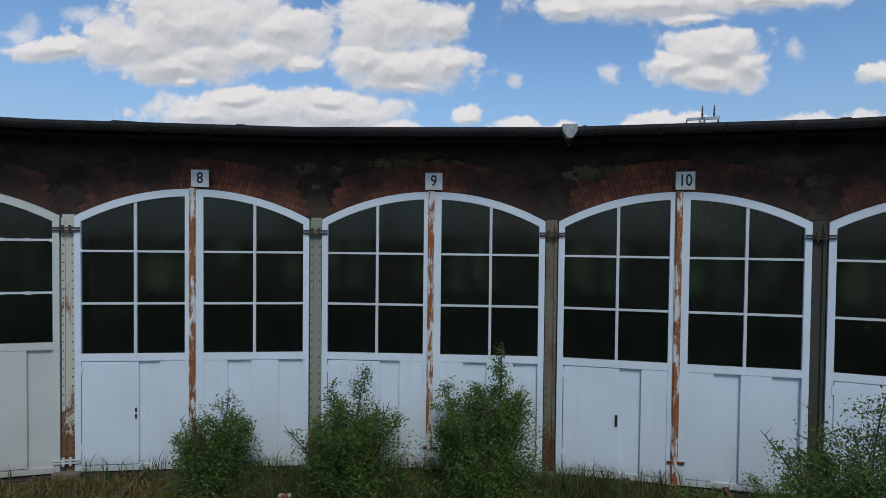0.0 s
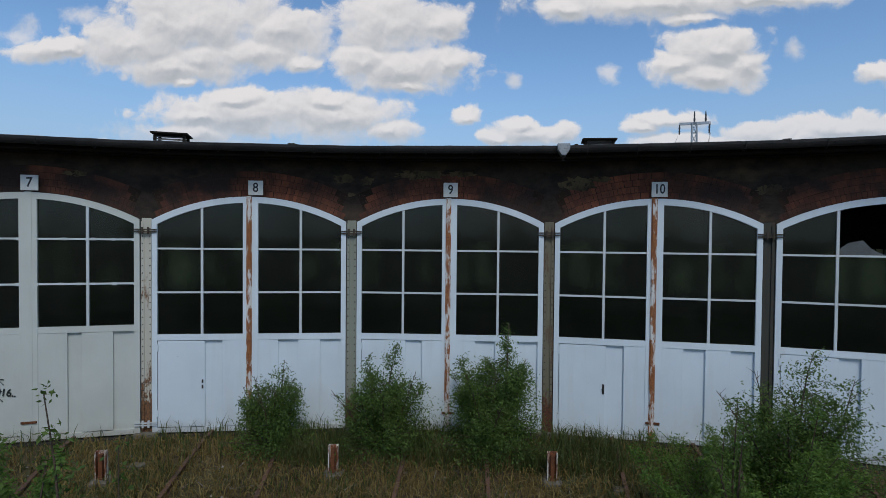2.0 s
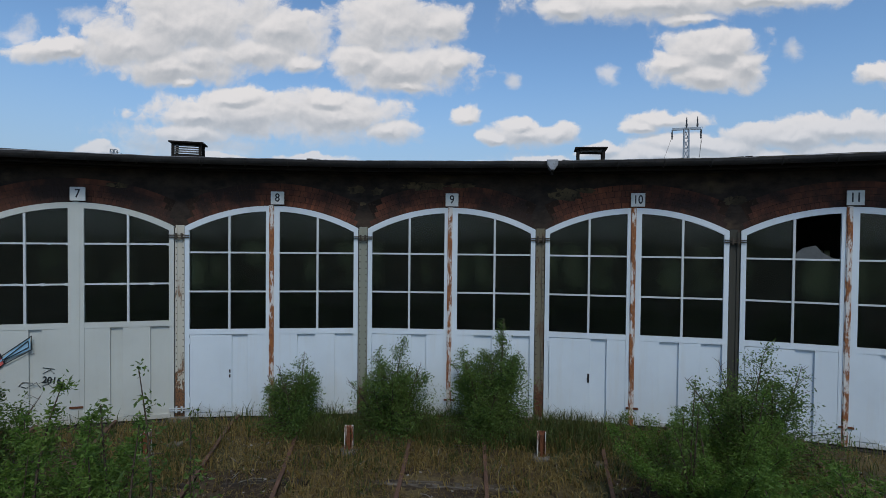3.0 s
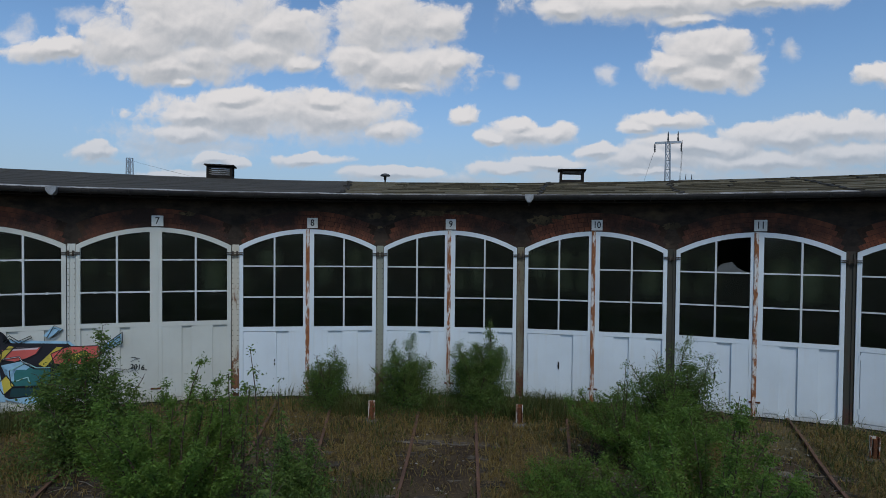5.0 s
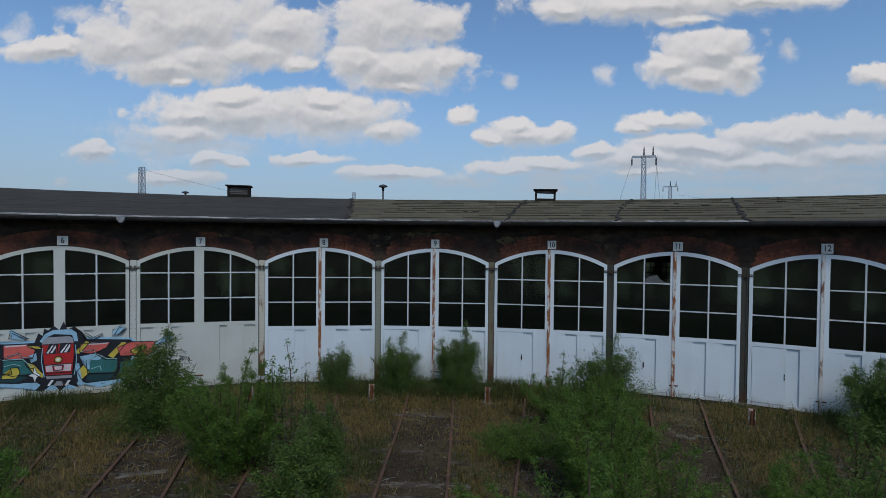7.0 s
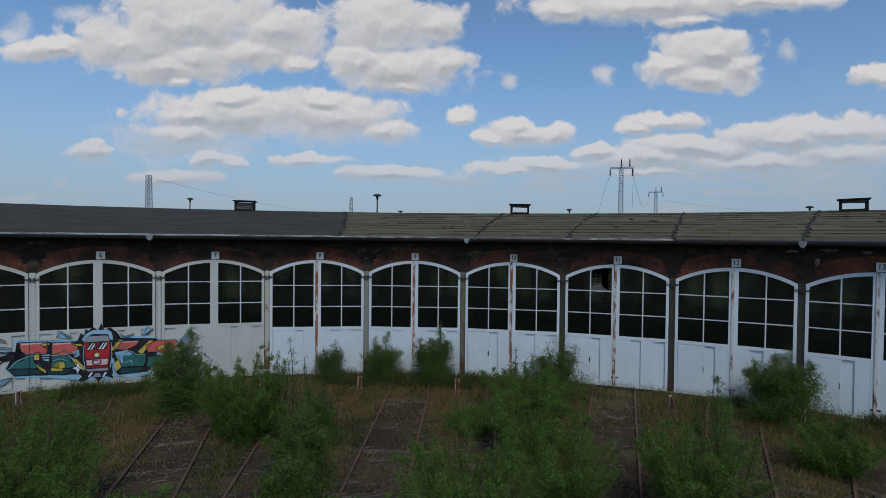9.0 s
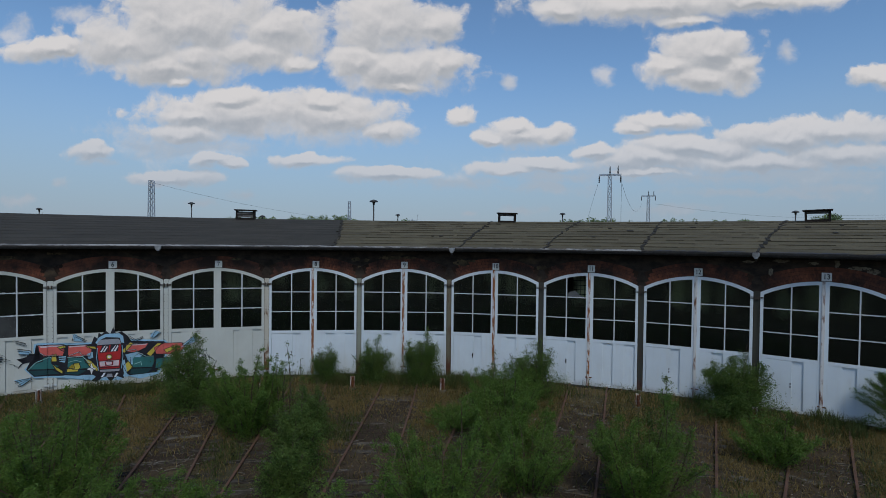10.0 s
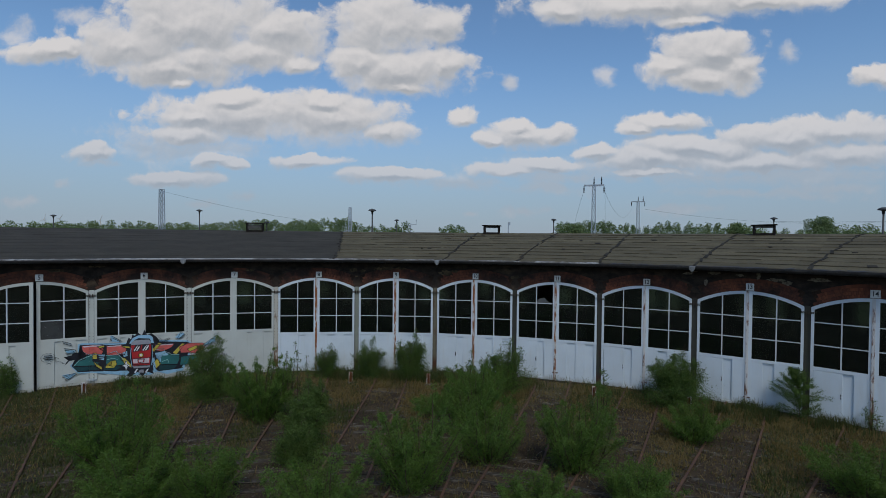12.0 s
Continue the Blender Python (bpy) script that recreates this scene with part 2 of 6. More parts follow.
def door_paint(name, paint, grime, warm):
    m, n, link, bsdf = material(name)
    where = place_node(n)
    broad = noise_node(n, link, where, 0.9, 4, 0.55)
    streak = noise_node(n, link, where, 5, 5, 0.6, (1, 1, 0.12))
    specks = noise_node(n, link, where, 22, 5, 0.7)
    col = mix_node(n, link, ramp_node(n, link, broad, 0.3, 0.7), paint, grime)
    col = mix_node(n, link, math_node(n, link, "MULTIPLY", ramp_node(n, link, streak, 0.52, 0.8), 0.35), col, warm)
    col = mix_node(n, link, math_node(n, link, "MULTIPLY", ramp_node(n, link, specks, 0.68, 0.78), 0.6), col, (0.22, 0.18, 0.14))
    z = n.new("ShaderNodeSeparateXYZ")
    link(where, z.inputs[0])
    splash = math_node(n, link, "MULTIPLY", ramp_node(n, link, math_node(n, link, "ADD", z.outputs[2], math_node(n, link, "MULTIPLY", streak, 0.5)), 0.52, 0.22), 0.55)
    col = mix_node(n, link, splash, col, (0.30, 0.26, 0.20))
    link(col, bsdf.inputs["Base Color"])
    bsdf.inputs["Roughness"].default_value = 0.42
    bump_node(n, link, bsdf, broad, 0.12, 0.02)
    return m


def foliage(name, dark, light, tip):
    m, n, link, bsdf = material(name)
    isle = n.new("ShaderNodeNewGeometry").outputs["Random Per Island"]
    col = mix_node(n, link, isle, dark, light)
    patch = noise_node(n, link, place_node(n), 1.3, 3)
    col = mix_node(n, link, ramp_node(n, link, patch, 0.45, 0.75), col, tip)
    link(col, bsdf.inputs["Base Color"])
    bsdf.inputs["Roughness"].default_value = 0.55
    bsdf.inputs["Specular IOR Level"].default_value = 0.3
    tr = n.new("ShaderNodeBsdfTranslucent")
    link(col, tr.inputs["Color"])
    mix = n.new("ShaderNodeMixShader")
    mix.inputs[0].default_value = 0.38
    link(bsdf.outputs[0], mix.inputs[1]), link(tr.outputs[0], mix.inputs[2])
    link(mix.outputs[0], n["Material Output"].inputs["Surface"])
    return m


def sooty_glass(name):
    m, n, link, bsdf = material(name)
    where = place_node(n)
    clear = n.new("ShaderNodeBsdfRefraction")
    clear.inputs["Color"].default_value = (0.82, 0.88, 0.78, 1)
    clear.inputs["Roughness"].default_value, clear.inputs["IOR"].default_value = 0.24, 1.2
    gloss = n.new("ShaderNodeBsdfGlossy")
    gloss.inputs["Roughness"].default_value = 0.06
    gloss.inputs["Color"].default_value = (0.85, 0.87, 0.85, 1)
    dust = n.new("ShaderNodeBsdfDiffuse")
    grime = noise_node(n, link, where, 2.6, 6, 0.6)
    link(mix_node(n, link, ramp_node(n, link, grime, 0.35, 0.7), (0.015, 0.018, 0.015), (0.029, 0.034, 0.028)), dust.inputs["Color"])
    fres = n.new("ShaderNodeFresnel")
    fres.inputs["IOR"].default_value = 1.45
    wave = noise_node(n, link, where, 1.6, 2)
    b = n.new("ShaderNodeBump")
    b.inputs["Strength"].default_value, b.inputs["Distance"].default_value = 0.15, 0.02
    link(wave, b.inputs["Height"])
    link(b.outputs[0], gloss.inputs["Normal"])
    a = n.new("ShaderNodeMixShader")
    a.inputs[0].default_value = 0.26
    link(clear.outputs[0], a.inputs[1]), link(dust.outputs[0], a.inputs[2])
    c = n.new("ShaderNodeMixShader")
    link(fres.outputs[0], c.inputs[0]), link(a.outputs[0], c.inputs[1]), link(gloss.outputs[0], c.inputs[2])
    link(c.outputs[0], n["Material Output"].inputs["Surface"])
    return m


def milky_glass(name):
    m, n, link, bsdf = material(name)
    grime = noise_node(n, link, place_node(n), 2.0, 5, 0.6)
    col = mix_node(n, link, ramp_node(n, link, grime, 0.35, 0.7), (0.84, 0.86, 0.66), (0.55, 0.60, 0.40))
    caked = noise_node(n, link, place_node(n), 0.42, 3, 0.5)
    col = mix_node(n, link, ramp_node(n, link, caked, 0.42, 0.58), col, (0.14, 0.13, 0.09))
    tr = n.new("ShaderNodeBsdfTranslucent")
    link(col, tr.inputs["Color"]), link(col, bsdf.inputs["Base Color"])
    bsdf.inputs["Roughness"].default_value = 0.4
    mix = n.new("ShaderNodeMixShader")
    mix.inputs[0].default_value = 0.7
    link(bsdf.outputs[0], mix.inputs[1]), link(tr.outputs[0], mix.inputs[2])
    link(mix.outputs[0], n["Material Output"].inputs["Surface"])
    return m


def soot_wall(name):
    """Plaster and brick blackened by smoke, with ochre places where it has come off."""
    m, n, link, bsdf = material(name)
    where = place_node(n)
    broad = noise_node(n, link, where, 0.8, 6, 0.62, (1, 1, 1.8))
    mid = noise_node(n, link, where, 2.3, 6, 0.65, (1, 1, 1.6))
    small = noise_node(n, link, where, 18, 5, 0.7)
    col = mix_node(n, link, ramp_node(n, link, mid, 0.4, 0.7), (0.016, 0.011, 0.008), (0.056, 0.038, 0.025))
    col = mix_node(n, link, ramp_node(n, link, broad, 0.58, 0.74), col, (0.095, 0.064, 0.036))
    col = mix_node(n, link, ramp_node(n, link, small, 0.66, 0.74), col, (0.060, 0.042, 0.030))
    link(col, bsdf.inputs["Base Color"])
    bsdf.inputs["Roughness"].default_value = 0.95
    bump_node(n, link, bsdf, small, 0.5, 0.02)
    return m


def brick_material(name):
    m, n, link, bsdf = material(name)
    where = place_node(n)
    geo = n.new("ShaderNodeObjectInfo").outputs["Random"]
    isle = n.new("ShaderNodeNewGeometry").outputs["Random Per Island"]
    pick = math_node(n, link, "FRACT", math_node(n, link, "ADD", geo, isle), 0)
    col = mix_node(n, link, pick, (0.155, 0.046, 0.022), (0.27, 0.082, 0.036))
    soot = noise_node(n, link, where, 0.75, 7, 0.62)
    col = mix_node(n, link, math_node(n, link, "MULTIPLY", ramp_node(n, link, soot, 0.33, 0.57), 0.95), col, (0.020, 0.013, 0.010))
    small = noise_node(n, link, where, 40, 4, 0.6)
    col = mix_node(n, link, ramp_node(n, link, small, 0.58, 0.75), col, (0.05, 0.03, 0.025))
    link(col, bsdf.inputs["Base Color"])
    bsdf.inputs["Roughness"].default_value = 0.9
    bump_node(n, link, bsdf, small, 0.5)
    return m


def ground_material(name):
    m, n, link, bsdf = material(name)
    where = place_node(n)
    broad = noise_node(n, link, where, 0.22, 5, 0.6)
    mid = noise_node(n, link, where, 1.4, 6, 0.65)
    small = noise_node(n, link, where, 14, 6, 0.7)
    soil = mix_node(n, link, ramp_node(n, link, small, 0.35, 0.7), (0.028, 0.018, 0.010), (0.078, 0.052, 0.028))
    dry = mix_node(n, link, ramp_node(n, link, small, 0.35, 0.65), (0.064, 0.045, 0.017), (0.138, 0.100, 0.039))
    green = mix_node(n, link, ramp_node(n, link, small, 0.3, 0.7), (0.036, 0.039, 0.013), (0.080, 0.082, 0.028))
    col = mix_node(n, link, ramp_node(n, link, mid, 0.37, 0.57), soil, dry)
    col = mix_node(n, link, ramp_node(n, link, broad, 0.47, 0.62), col, green)
    # ground colour gets darker towards the turntable, with a ragged edge
    reach = n.new("ShaderNodeVectorMath")
    reach.operation = "LENGTH"
    link(where, reach.inputs[0])
    darker = ramp_node(n, link, math_node(n, link, "ADD", reach.outputs["Value"], math_node(n, link, "MULTIPLY", mid, 8.0)), 26.0, 20.0)
    col = mix_node(n, link, math_node(n, link, "MULTIPLY", darker, 0.6), col, (0.026, 0.019, 0.013))
    link(col, bsdf.inputs["Base Color"])
    bsdf.inputs["Roughness"].default_value = 0.97
    bump_node(n, link, bsdf, small, 0.8, 0.04)
    return m


M = {
    "white": door_paint("white_door_paint", (0.663, 0.732, 0.778), (0.595, 0.658, 0.70), (0.56, 0.55, 0.50)),
    "grey_white": door_paint("greyish_door_paint", (0.56, 0.582, 0.54), (0.495, 0.51, 0.47), (0.44, 0.43, 0.38)),
    "glass": sooty_glass("dirty_glass"),
    "bar_paint": door_paint("grimy_glazing_bar_paint", (0.60, 0.64, 0.655), (0.52, 0.55, 0.555), (0.42, 0.40, 0.35)),
    "rear_pane": milky_glass("milky_rear_glass"),
    "flaking": rusting("flaking_white_paint_on_rust", (0.62, 0.60, 0.57), (0.32, 0.120, 0.036), (0.14, 0.045, 0.018), 0.455, 0.52, 8.0),
    "post_rust": rusting("rusty_post_with_old_paint", (0.58, 0.54, 0.47), (0.24, 0.080, 0.030), (0.085, 0.028, 0.014), 0.46, 0.54, 7.0),
    "flaking_little": rusting("white_paint_with_rust_spots", (0.62, 0.61, 0.59), (0.22, 0.095, 0.045), (0.10, 0.045, 0.03), 0.52, 0.60),
    "cream_column": rusting("cream_painted_iron", (0.50, 0.475, 0.40), (0.24, 0.11, 0.045), (0.05, 0.03, 0.02), 0.60, 0.68, 4.0, 0.85),
    "olive_column": rusting("olive_painted_iron", (0.042, 0.041, 0.031), (0.085, 0.036, 0.024), (0.030, 0.018, 0.014), 0.56, 0.70, 4.0, 0.55),
    "dusty_glass": surface("dust_caked_glass", (0.042, 0.044, 0.042), (0.026, 0.027, 0.026), (0.15, 0.15, 0.145), 3, 6, 0.6, 0.1, spots=(0.62, 0.66)),
    "shard": surface("dusty_glass_shard", (0.095, 0.10, 0.10), (0.060, 0.064, 0.062), None, 4, 12, 0.5, 0.1),
    "grey_column": rusting("grey_green_painted_iron", (0.24, 0.25, 0.20), (0.16, 0.065, 0.03), (0.035, 0.022, 0.016), 0.60, 0.72, 4.0, 0.55),
    "brown_column": rusting("brown_painted_iron", (0.15, 0.132, 0.088), (0.13, 0.052, 0.022), (0.05, 0.02, 0.014), 0.54, 0.68, 4.0, 0.80),
    "rust": surface("rusty_iron", (0.15, 0.055, 0.024), (0.075, 0.032, 0.018), (0.26, 0.11, 0.05), 3, 30, 0.85, 0.5),
    "rail": surface("rusty_rail", (0.125, 0.063, 0.039), (0.076, 0.042, 0.028), (0.180, 0.095, 0.058), 2, 30, 0.75, 0.4),
    "black_iron": surface("black_iron", (0.018, 0.016, 0.015), (0.035, 0.028, 0.024), None, 4, 30, 0.6, 0.3),
    "soot": soot_wall("sooty_wall"),
    "brick": brick_material("sooty_brick"),
    "mortar": surface("sooty_mortar", (0.060, 0.034, 0.022), (0.024, 0.016, 0.012), (0.085, 0.055, 0.038), 1.0, 22, 0.95, 0.4, share=(0.38, 0.6)),
    "inside": surface("dark_interior_plaster", (0.10, 0.095, 0.085), (0.06, 0.056, 0.05), None, 0.7, 12, 0.9, 0.2),
    "felt_dark": surface("dark_roofing_felt", (0.044, 0.040, 0.032), (0.060, 0.055, 0.044), (0.030, 0.027, 0.022), 0.6, 14, 0.95, 0.3, vary=0.05),
    "felt_brown": surface("weathered_brown_roofing_felt", (0.098, 0.083, 0.050), (0.132, 0.113, 0.070), (0.056, 0.048, 0.032), 0.8, 10, 0.95, 0.4, vary=0.14),
    "tar": surface("black_tar", (0.024, 0.021, 0.016), (0.042, 0.037, 0.028), None, 3, 20, 0.95, 0.4),
    "lap": surface("worn_tar_lap", (0.046, 0.040, 0.026), (0.074, 0.064, 0.042), None, 2, 16, 0.95, 0.4),
    "flashing": surface("pale_zinc_flashing", (0.40, 0.385, 0.37), (0.13, 0.12, 0.11), (0.06, 0.054, 0.05), 1.1, 6, 0.7, 0.3, 0.1, share=(0.42, 0.58), spots=(0.55, 0.66)),
    "gutter": surface("blackened_gutter", (0.022, 0.020, 0.019), (0.045, 0.040, 0.037), (0.012, 0.011, 0.011), 2, 14, 0.6, 0.3, 0.2),
    "zinc": surface("grey_zinc", (0.34, 0.35, 0.36), (0.22, 0.22, 0.22), (0.14, 0.12, 0.10), 4, 25, 0.5, 0.2, 0.5),
    "soffit": surface("black_timber", (0.016, 0.013, 0.011), (0.030, 0.024, 0.020), None, 3, 20, 0.9, 0.3),
    "slat": surface("weathered_grey_slat", (0.16, 0.15, 0.14), (0.09, 0.085, 0.08), None, 5, 30, 0.9, 0.3),
    "plate": surface("enamel_plate", (0.72, 0.72, 0.67), (0.62, 0.61, 0.56), (0.45, 0.40, 0.33), 5, 40, 0.4, 0.05, spots=(0.72, 0.82)),
    "ink": surface("black_enamel", (0.012, 0.012, 0.012), (0.02, 0.02, 0.02), None, 5, 40, 0.5, 0.0),
    "plaster": surface("crumbling_plaster", (0.25, 0.215, 0.16), (0.15, 0.12, 0.085), (0.045, 0.036, 0.028), 3, 14, 0.95, 0.6, spots=(0.5, 0.62)),
    "sooty_plaster": surface("soot_stained_plaster", (0.140, 0.102, 0.055), (0.062, 0.046, 0.028), (0.034, 0.026, 0.018), 2.4, 9, 0.95, 0.5, share=(0.36, 0.62), spots=(0.5, 0.62)),
    "concrete": surface("old_concrete", (0.16, 0.145, 0.12), (0.09, 0.08, 0.066), (0.24, 0.22, 0.19), 2, 22, 0.9, 0.5),
    "threshold": surface("dark_sill_concrete", (0.055, 0.048, 0.040), (0.030, 0.027, 0.024), (0.10, 0.09, 0.078), 2, 18, 0.95, 0.5),
    "timber": surface("weathered_sleeper_timber", (0.050, 0.040, 0.030), (0.028, 0.022, 0.017), (0.115, 0.10, 0.08), 2, 14, 0.95, 0.6, stretch=(0.25, 1, 1), spots=(0.47, 0.62), vary=0.4),
    "ground": ground_material("yard_ground"),
    "ballast": surface("dark_track_ballast", (0.033, 0.023, 0.015), (0.068, 0.049, 0.029), (0.100, 0.075, 0.047), 1.1, 20, 0.97, 0.8, spots=(0.5, 0.72)),
    # rivets coloured dark for the small shadows they cast; also dark hinge iron
    "rivet": surface("shadow_toned_rivets_and_dark_hinges", (0.060, 0.045, 0.032), (0.035, 0.026, 0.020), None, 5, 40, 0.8, 0.0),
    "steel": surface("galvanised_lattice_steel", (0.40, 0.45, 0.50), (0.30, 0.34, 0.38), None, 2, 20, 0.5, 0.0, 0.0),
    "pole": surface("dark_lamp_pole", (0.040, 0.042, 0.045), (0.06, 0.06, 0.06), None, 2, 20, 0.6, 0.0),
    "birch": foliage("birch_leaves", (0.034, 0.076, 0.016), (0.140, 0.225, 0.046), (0.115, 0.170, 0.036)),
    "willow": foliage("willow_leaves", (0.056, 0.120, 0.018), (0.140, 0.240, 0.038), (0.130, 0.200, 0.036)),
    # paler than real leaves: distance haze and sunlight are mixed into this green
    "haze_paled_leaves": foliage("haze_paled_tree_leaves", (0.105, 0.160, 0.062), (0.210, 0.285, 0.110), (0.240, 0.300, 0.125)),
    "bark": surface("young_bark", (0.085, 0.060, 0.042), (0.050, 0.036, 0.027), (0.16, 0.13, 0.10), 6, 40, 0.9, 0.4),
    "green_grass": foliage("green_grass", (0.042, 0.064, 0.018), (0.105, 0.134, 0.038), (0.100, 0.104, 0.034)),
    "dry_grass": foliage("dry_grass", (0.150, 0.108, 0.038), (0.325, 0.240, 0.086), (0.210, 0.153, 0.054)),
    "litter": foliage("dead_leaves", (0.050, 0.032, 0.018), (0.190, 0.135, 0.080), (0.120, 0.080, 0.045)),
    "pebble": surface("pale_rubble", (0.24, 0.22, 0.19), (0.15, 0.135, 0.115), (0.36, 0.34, 0.31), 6, 30, 0.9, 0.4),
}
SPRAY = {
    "black": (0.012, 0.012, 0.018), "dark": (0.020, 0.022, 0.030), "line": (0.016, 0.022, 0.022), "sky": (0.30, 0.52, 0.68), "coral": (0.66, 0.125, 0.105), "teal": (0.030, 0.155, 0.150), "deep": (0.012, 0.055, 0.062),
    "yellow": (0.60, 0.48, 0.07), "red": (0.46, 0.020, 0.020), "grey": (0.32, 0.33, 0.36), "white": (0.76, 0.78, 0.80), "pale": (0.72, 0.58, 0.60), "mint": (0.30, 0.56, 0.54),
}
for key, c in SPRAY.items():
    M["spray_" + key] = surface("spray_paint_" + key, c, tuple(v * 0.8 for v in c), None, 3, 30, 0.5, 0.0)


# ---- building blocks ----
BAY = radians(8.349)
RADIUS = 27.894
HALF = RADIUS * math.tan(BAY / 2)


def bay_angle(k):
    return (k - 9) * BAY


def bay_pose(k, radius=RADIUS, z=0.0):
    """Local x along the front to the right, y outwards from the turntable, z up."""
    a = bay_angle(k)
    return pose(radius * math.sin(a), radius * math.cos(a), z, 0, 0, -math.degrees(a))


def ground_z(x, y):
    r = math.hypot(x, y)
    s = min(max((r - 24.3) / 3.3, 0), 1)
    return -0.27 + 0.24 * s * s * (3 - 2 * s)


def box(bm, x0, x1, y0, y1, z0, z1):
    v = [bm.verts.new(p) for p in ((x0, y0, z0), (x1, y0, z0), (x1, y1, z0), (x0, y1, z0), (x0, y0, z1), (x1, y0, z1), (x1, y1, z1), (x0, y1, z1))]
    for f in ((0, 3, 2, 1), (4, 5, 6, 7), (0, 1, 5, 4), (1, 2, 6, 5), (2, 3, 7, 6), (3, 0, 4, 7)):
        bm.faces.new([v[i] for i in f])


def slab(bm, outline, y0, y1, spread=1.0):
    """A plate with an outline in x and z, from y0 to y1; spread widens its back."""
    a = [bm.verts.new((x, y0, z)) for x, z in outline]
    b = [bm.verts.new((x * spread, y1, z)) for x, z in outline]
    bm.faces.new(a), bm.faces.new(b[::-1])
    for i in range(len(a)):
        j = (i + 1) % len(a)
        bm.faces.new((a[j], a[i], b[i], b[j]))


def tube(bm, points, radii, sides=6):
    rings = []
    for i, p in enumerate(points):
        p = Vector(p)
        d = (Vector(points[min(i + 1, len(points) - 1)]) - Vector(points[max(i - 1, 0)])).normalized()
        u = d.orthogonal().normalized()
        w = d.cross(u)
        r = radii[i] if isinstance(radii, (list, tuple)) else radii
        rings.append([bm.verts.new(p + (u * math.cos(q) + w * math.sin(q)) * r) for q in (2 * math.pi * s / sides for s in range(sides))])
    for a, b in zip(rings, rings[1:]):
        for s in range(sides):
            bm.faces.new((a[s], a[(s + 1) % sides], b[(s + 1) % sides], b[s]))
    bm.faces.new(rings[0][::-1]), bm.faces.new(rings[-1])


def lathe(bm, profile, sides=16, x=0.0, y=0.0):
    rings = [[bm.verts.new((x + r * math.cos(2 * math.pi * s / sides), y + r * math.sin(2 * math.pi * s / sides), z)) for s in range(sides)] for r, z in profile]
    for a, b in zip(rings, rings[1:]):
        for s in range(sides):
            bm.faces.new((a[s], a[(s + 1) % sides], b[(s + 1) % sides], b[s]))
    bm.faces.new(rings[0][::-1]), bm.faces.new(rings[-1])


def mesh_of(name, bm, mat, smooth=False, bevel=0.0):
    if bevel:
        bmesh.ops.bevel(bm, geom=bm.edges[:], offset=bevel, segments=1, affect="EDGES", profile=0.7)
    bmesh.ops.recalc_face_normals(bm, faces=bm.faces)
    me = bpy.data.meshes.new(name)
    bm.to_mesh(me)
    bm.free()
    me.materials.append(mat)
    if smooth:
        me.shade_smooth()
    return me


def part(name, bm, mat, parent=None, label="", smooth=False, bevel=0.0):
    ob = new(name, mesh_of(name, bm, mat, smooth, bevel))
    ob.parent = parent
    return tagged(ob, label) if label else ob


def thing(name, m, label, category, group="", kind=""):
    ob = new(name)
    ob.matrix_basis = m
    return tagged(ob, label, category, group, kind)


def lettering(name, text, size, mat, parent, m, squeeze=1.0, label=""):
    curve = bpy.data.curves.new(name, "FONT")
    curve.body, curve.size, curve.align_x, curve.align_y, curve.extrude, curve.offset = text, size, "CENTER", "CENTER", 0.002, 0.004
    tmp = bpy.data.objects.new(name, curve)
    scene.collection.objects.link(tmp)
    me = bpy.data.meshes.new_from_object(tmp.evaluated_get(bpy.context.evaluated_depsgraph_get()))
    bpy.data.objects.remove(tmp)
    me.materials.clear()
    me.materials.append(mat)
    ob = new(name, me)
    ob.parent = parent
    ob.matrix_basis = m @ Matrix.Diagonal((squeeze, 1, 1, 1))
    return tagged(ob, label) if label else ob


# ---- ground ----
def build_ground():
    bm = bmesh.new()
    radii = [0.5, 3, 6, 9] + [9 + 0.5 * i for i in range(1, 42)] + [31, 34, 40, 50, 70, 110, 200, 400, 900, 2000, 4500]
    sides = 240
    rings = []
    for r in radii:
        ring = []
        for s in range(sides):
            a = 2 * math.pi * s / sides
            x, y = r * math.sin(a), r * math.cos(a)
            bump = 0.05 * noise.noise((x * 0.7, y * 0.7, 0)) + 0.03 * noise.noise((x * 2.1, y * 2.1, 4)) if r < 27.3 else 0
            ring.append(bm.verts.new((x, y, ground_z(x, y) + bump - (0.02 if r > 27.6 else 0))))
        rings.append(ring)
    bm.faces.new(rings[0])
    for a, b in zip(rings, rings[1:]):
        for s in range(sides):
            bm.faces.new((a[s], a[(s + 1) % sides], b[(s + 1) % sides], b[s]))
    ob = part("ground", bm, M["ground"], None, smooth=True)
    tagged(ob, "overgrown yard of brown soil, dry grass and weeds", "ground", kind="structure")


build_ground()

# ---- gates ----
HALF_GATE, ARCH_TOP, ARCH_RISE = 1.92, 4.82, 0.49
ARCH_R = (HALF_GATE ** 2 + ARCH_RISE ** 2) / (2 * ARCH_RISE)
ARCH_Z = ARCH_TOP - ARCH_R


def arch(u, inset=0.0):
    return ARCH_Z + math.sqrt((ARCH_R - inset) ** 2 - u * u)


def under_arch(u0, u1, z0, inset, steps=6):
    """Outline from z0 up to the arch, between u0 and u1."""
    top = [(u1 + (u0 - u1) * i / steps, 0) for i in range(steps + 1)]
    return [(u0, z0), (u1, z0)] + [(u, arch(u, inset)) for u, _ in top]


gates = {}


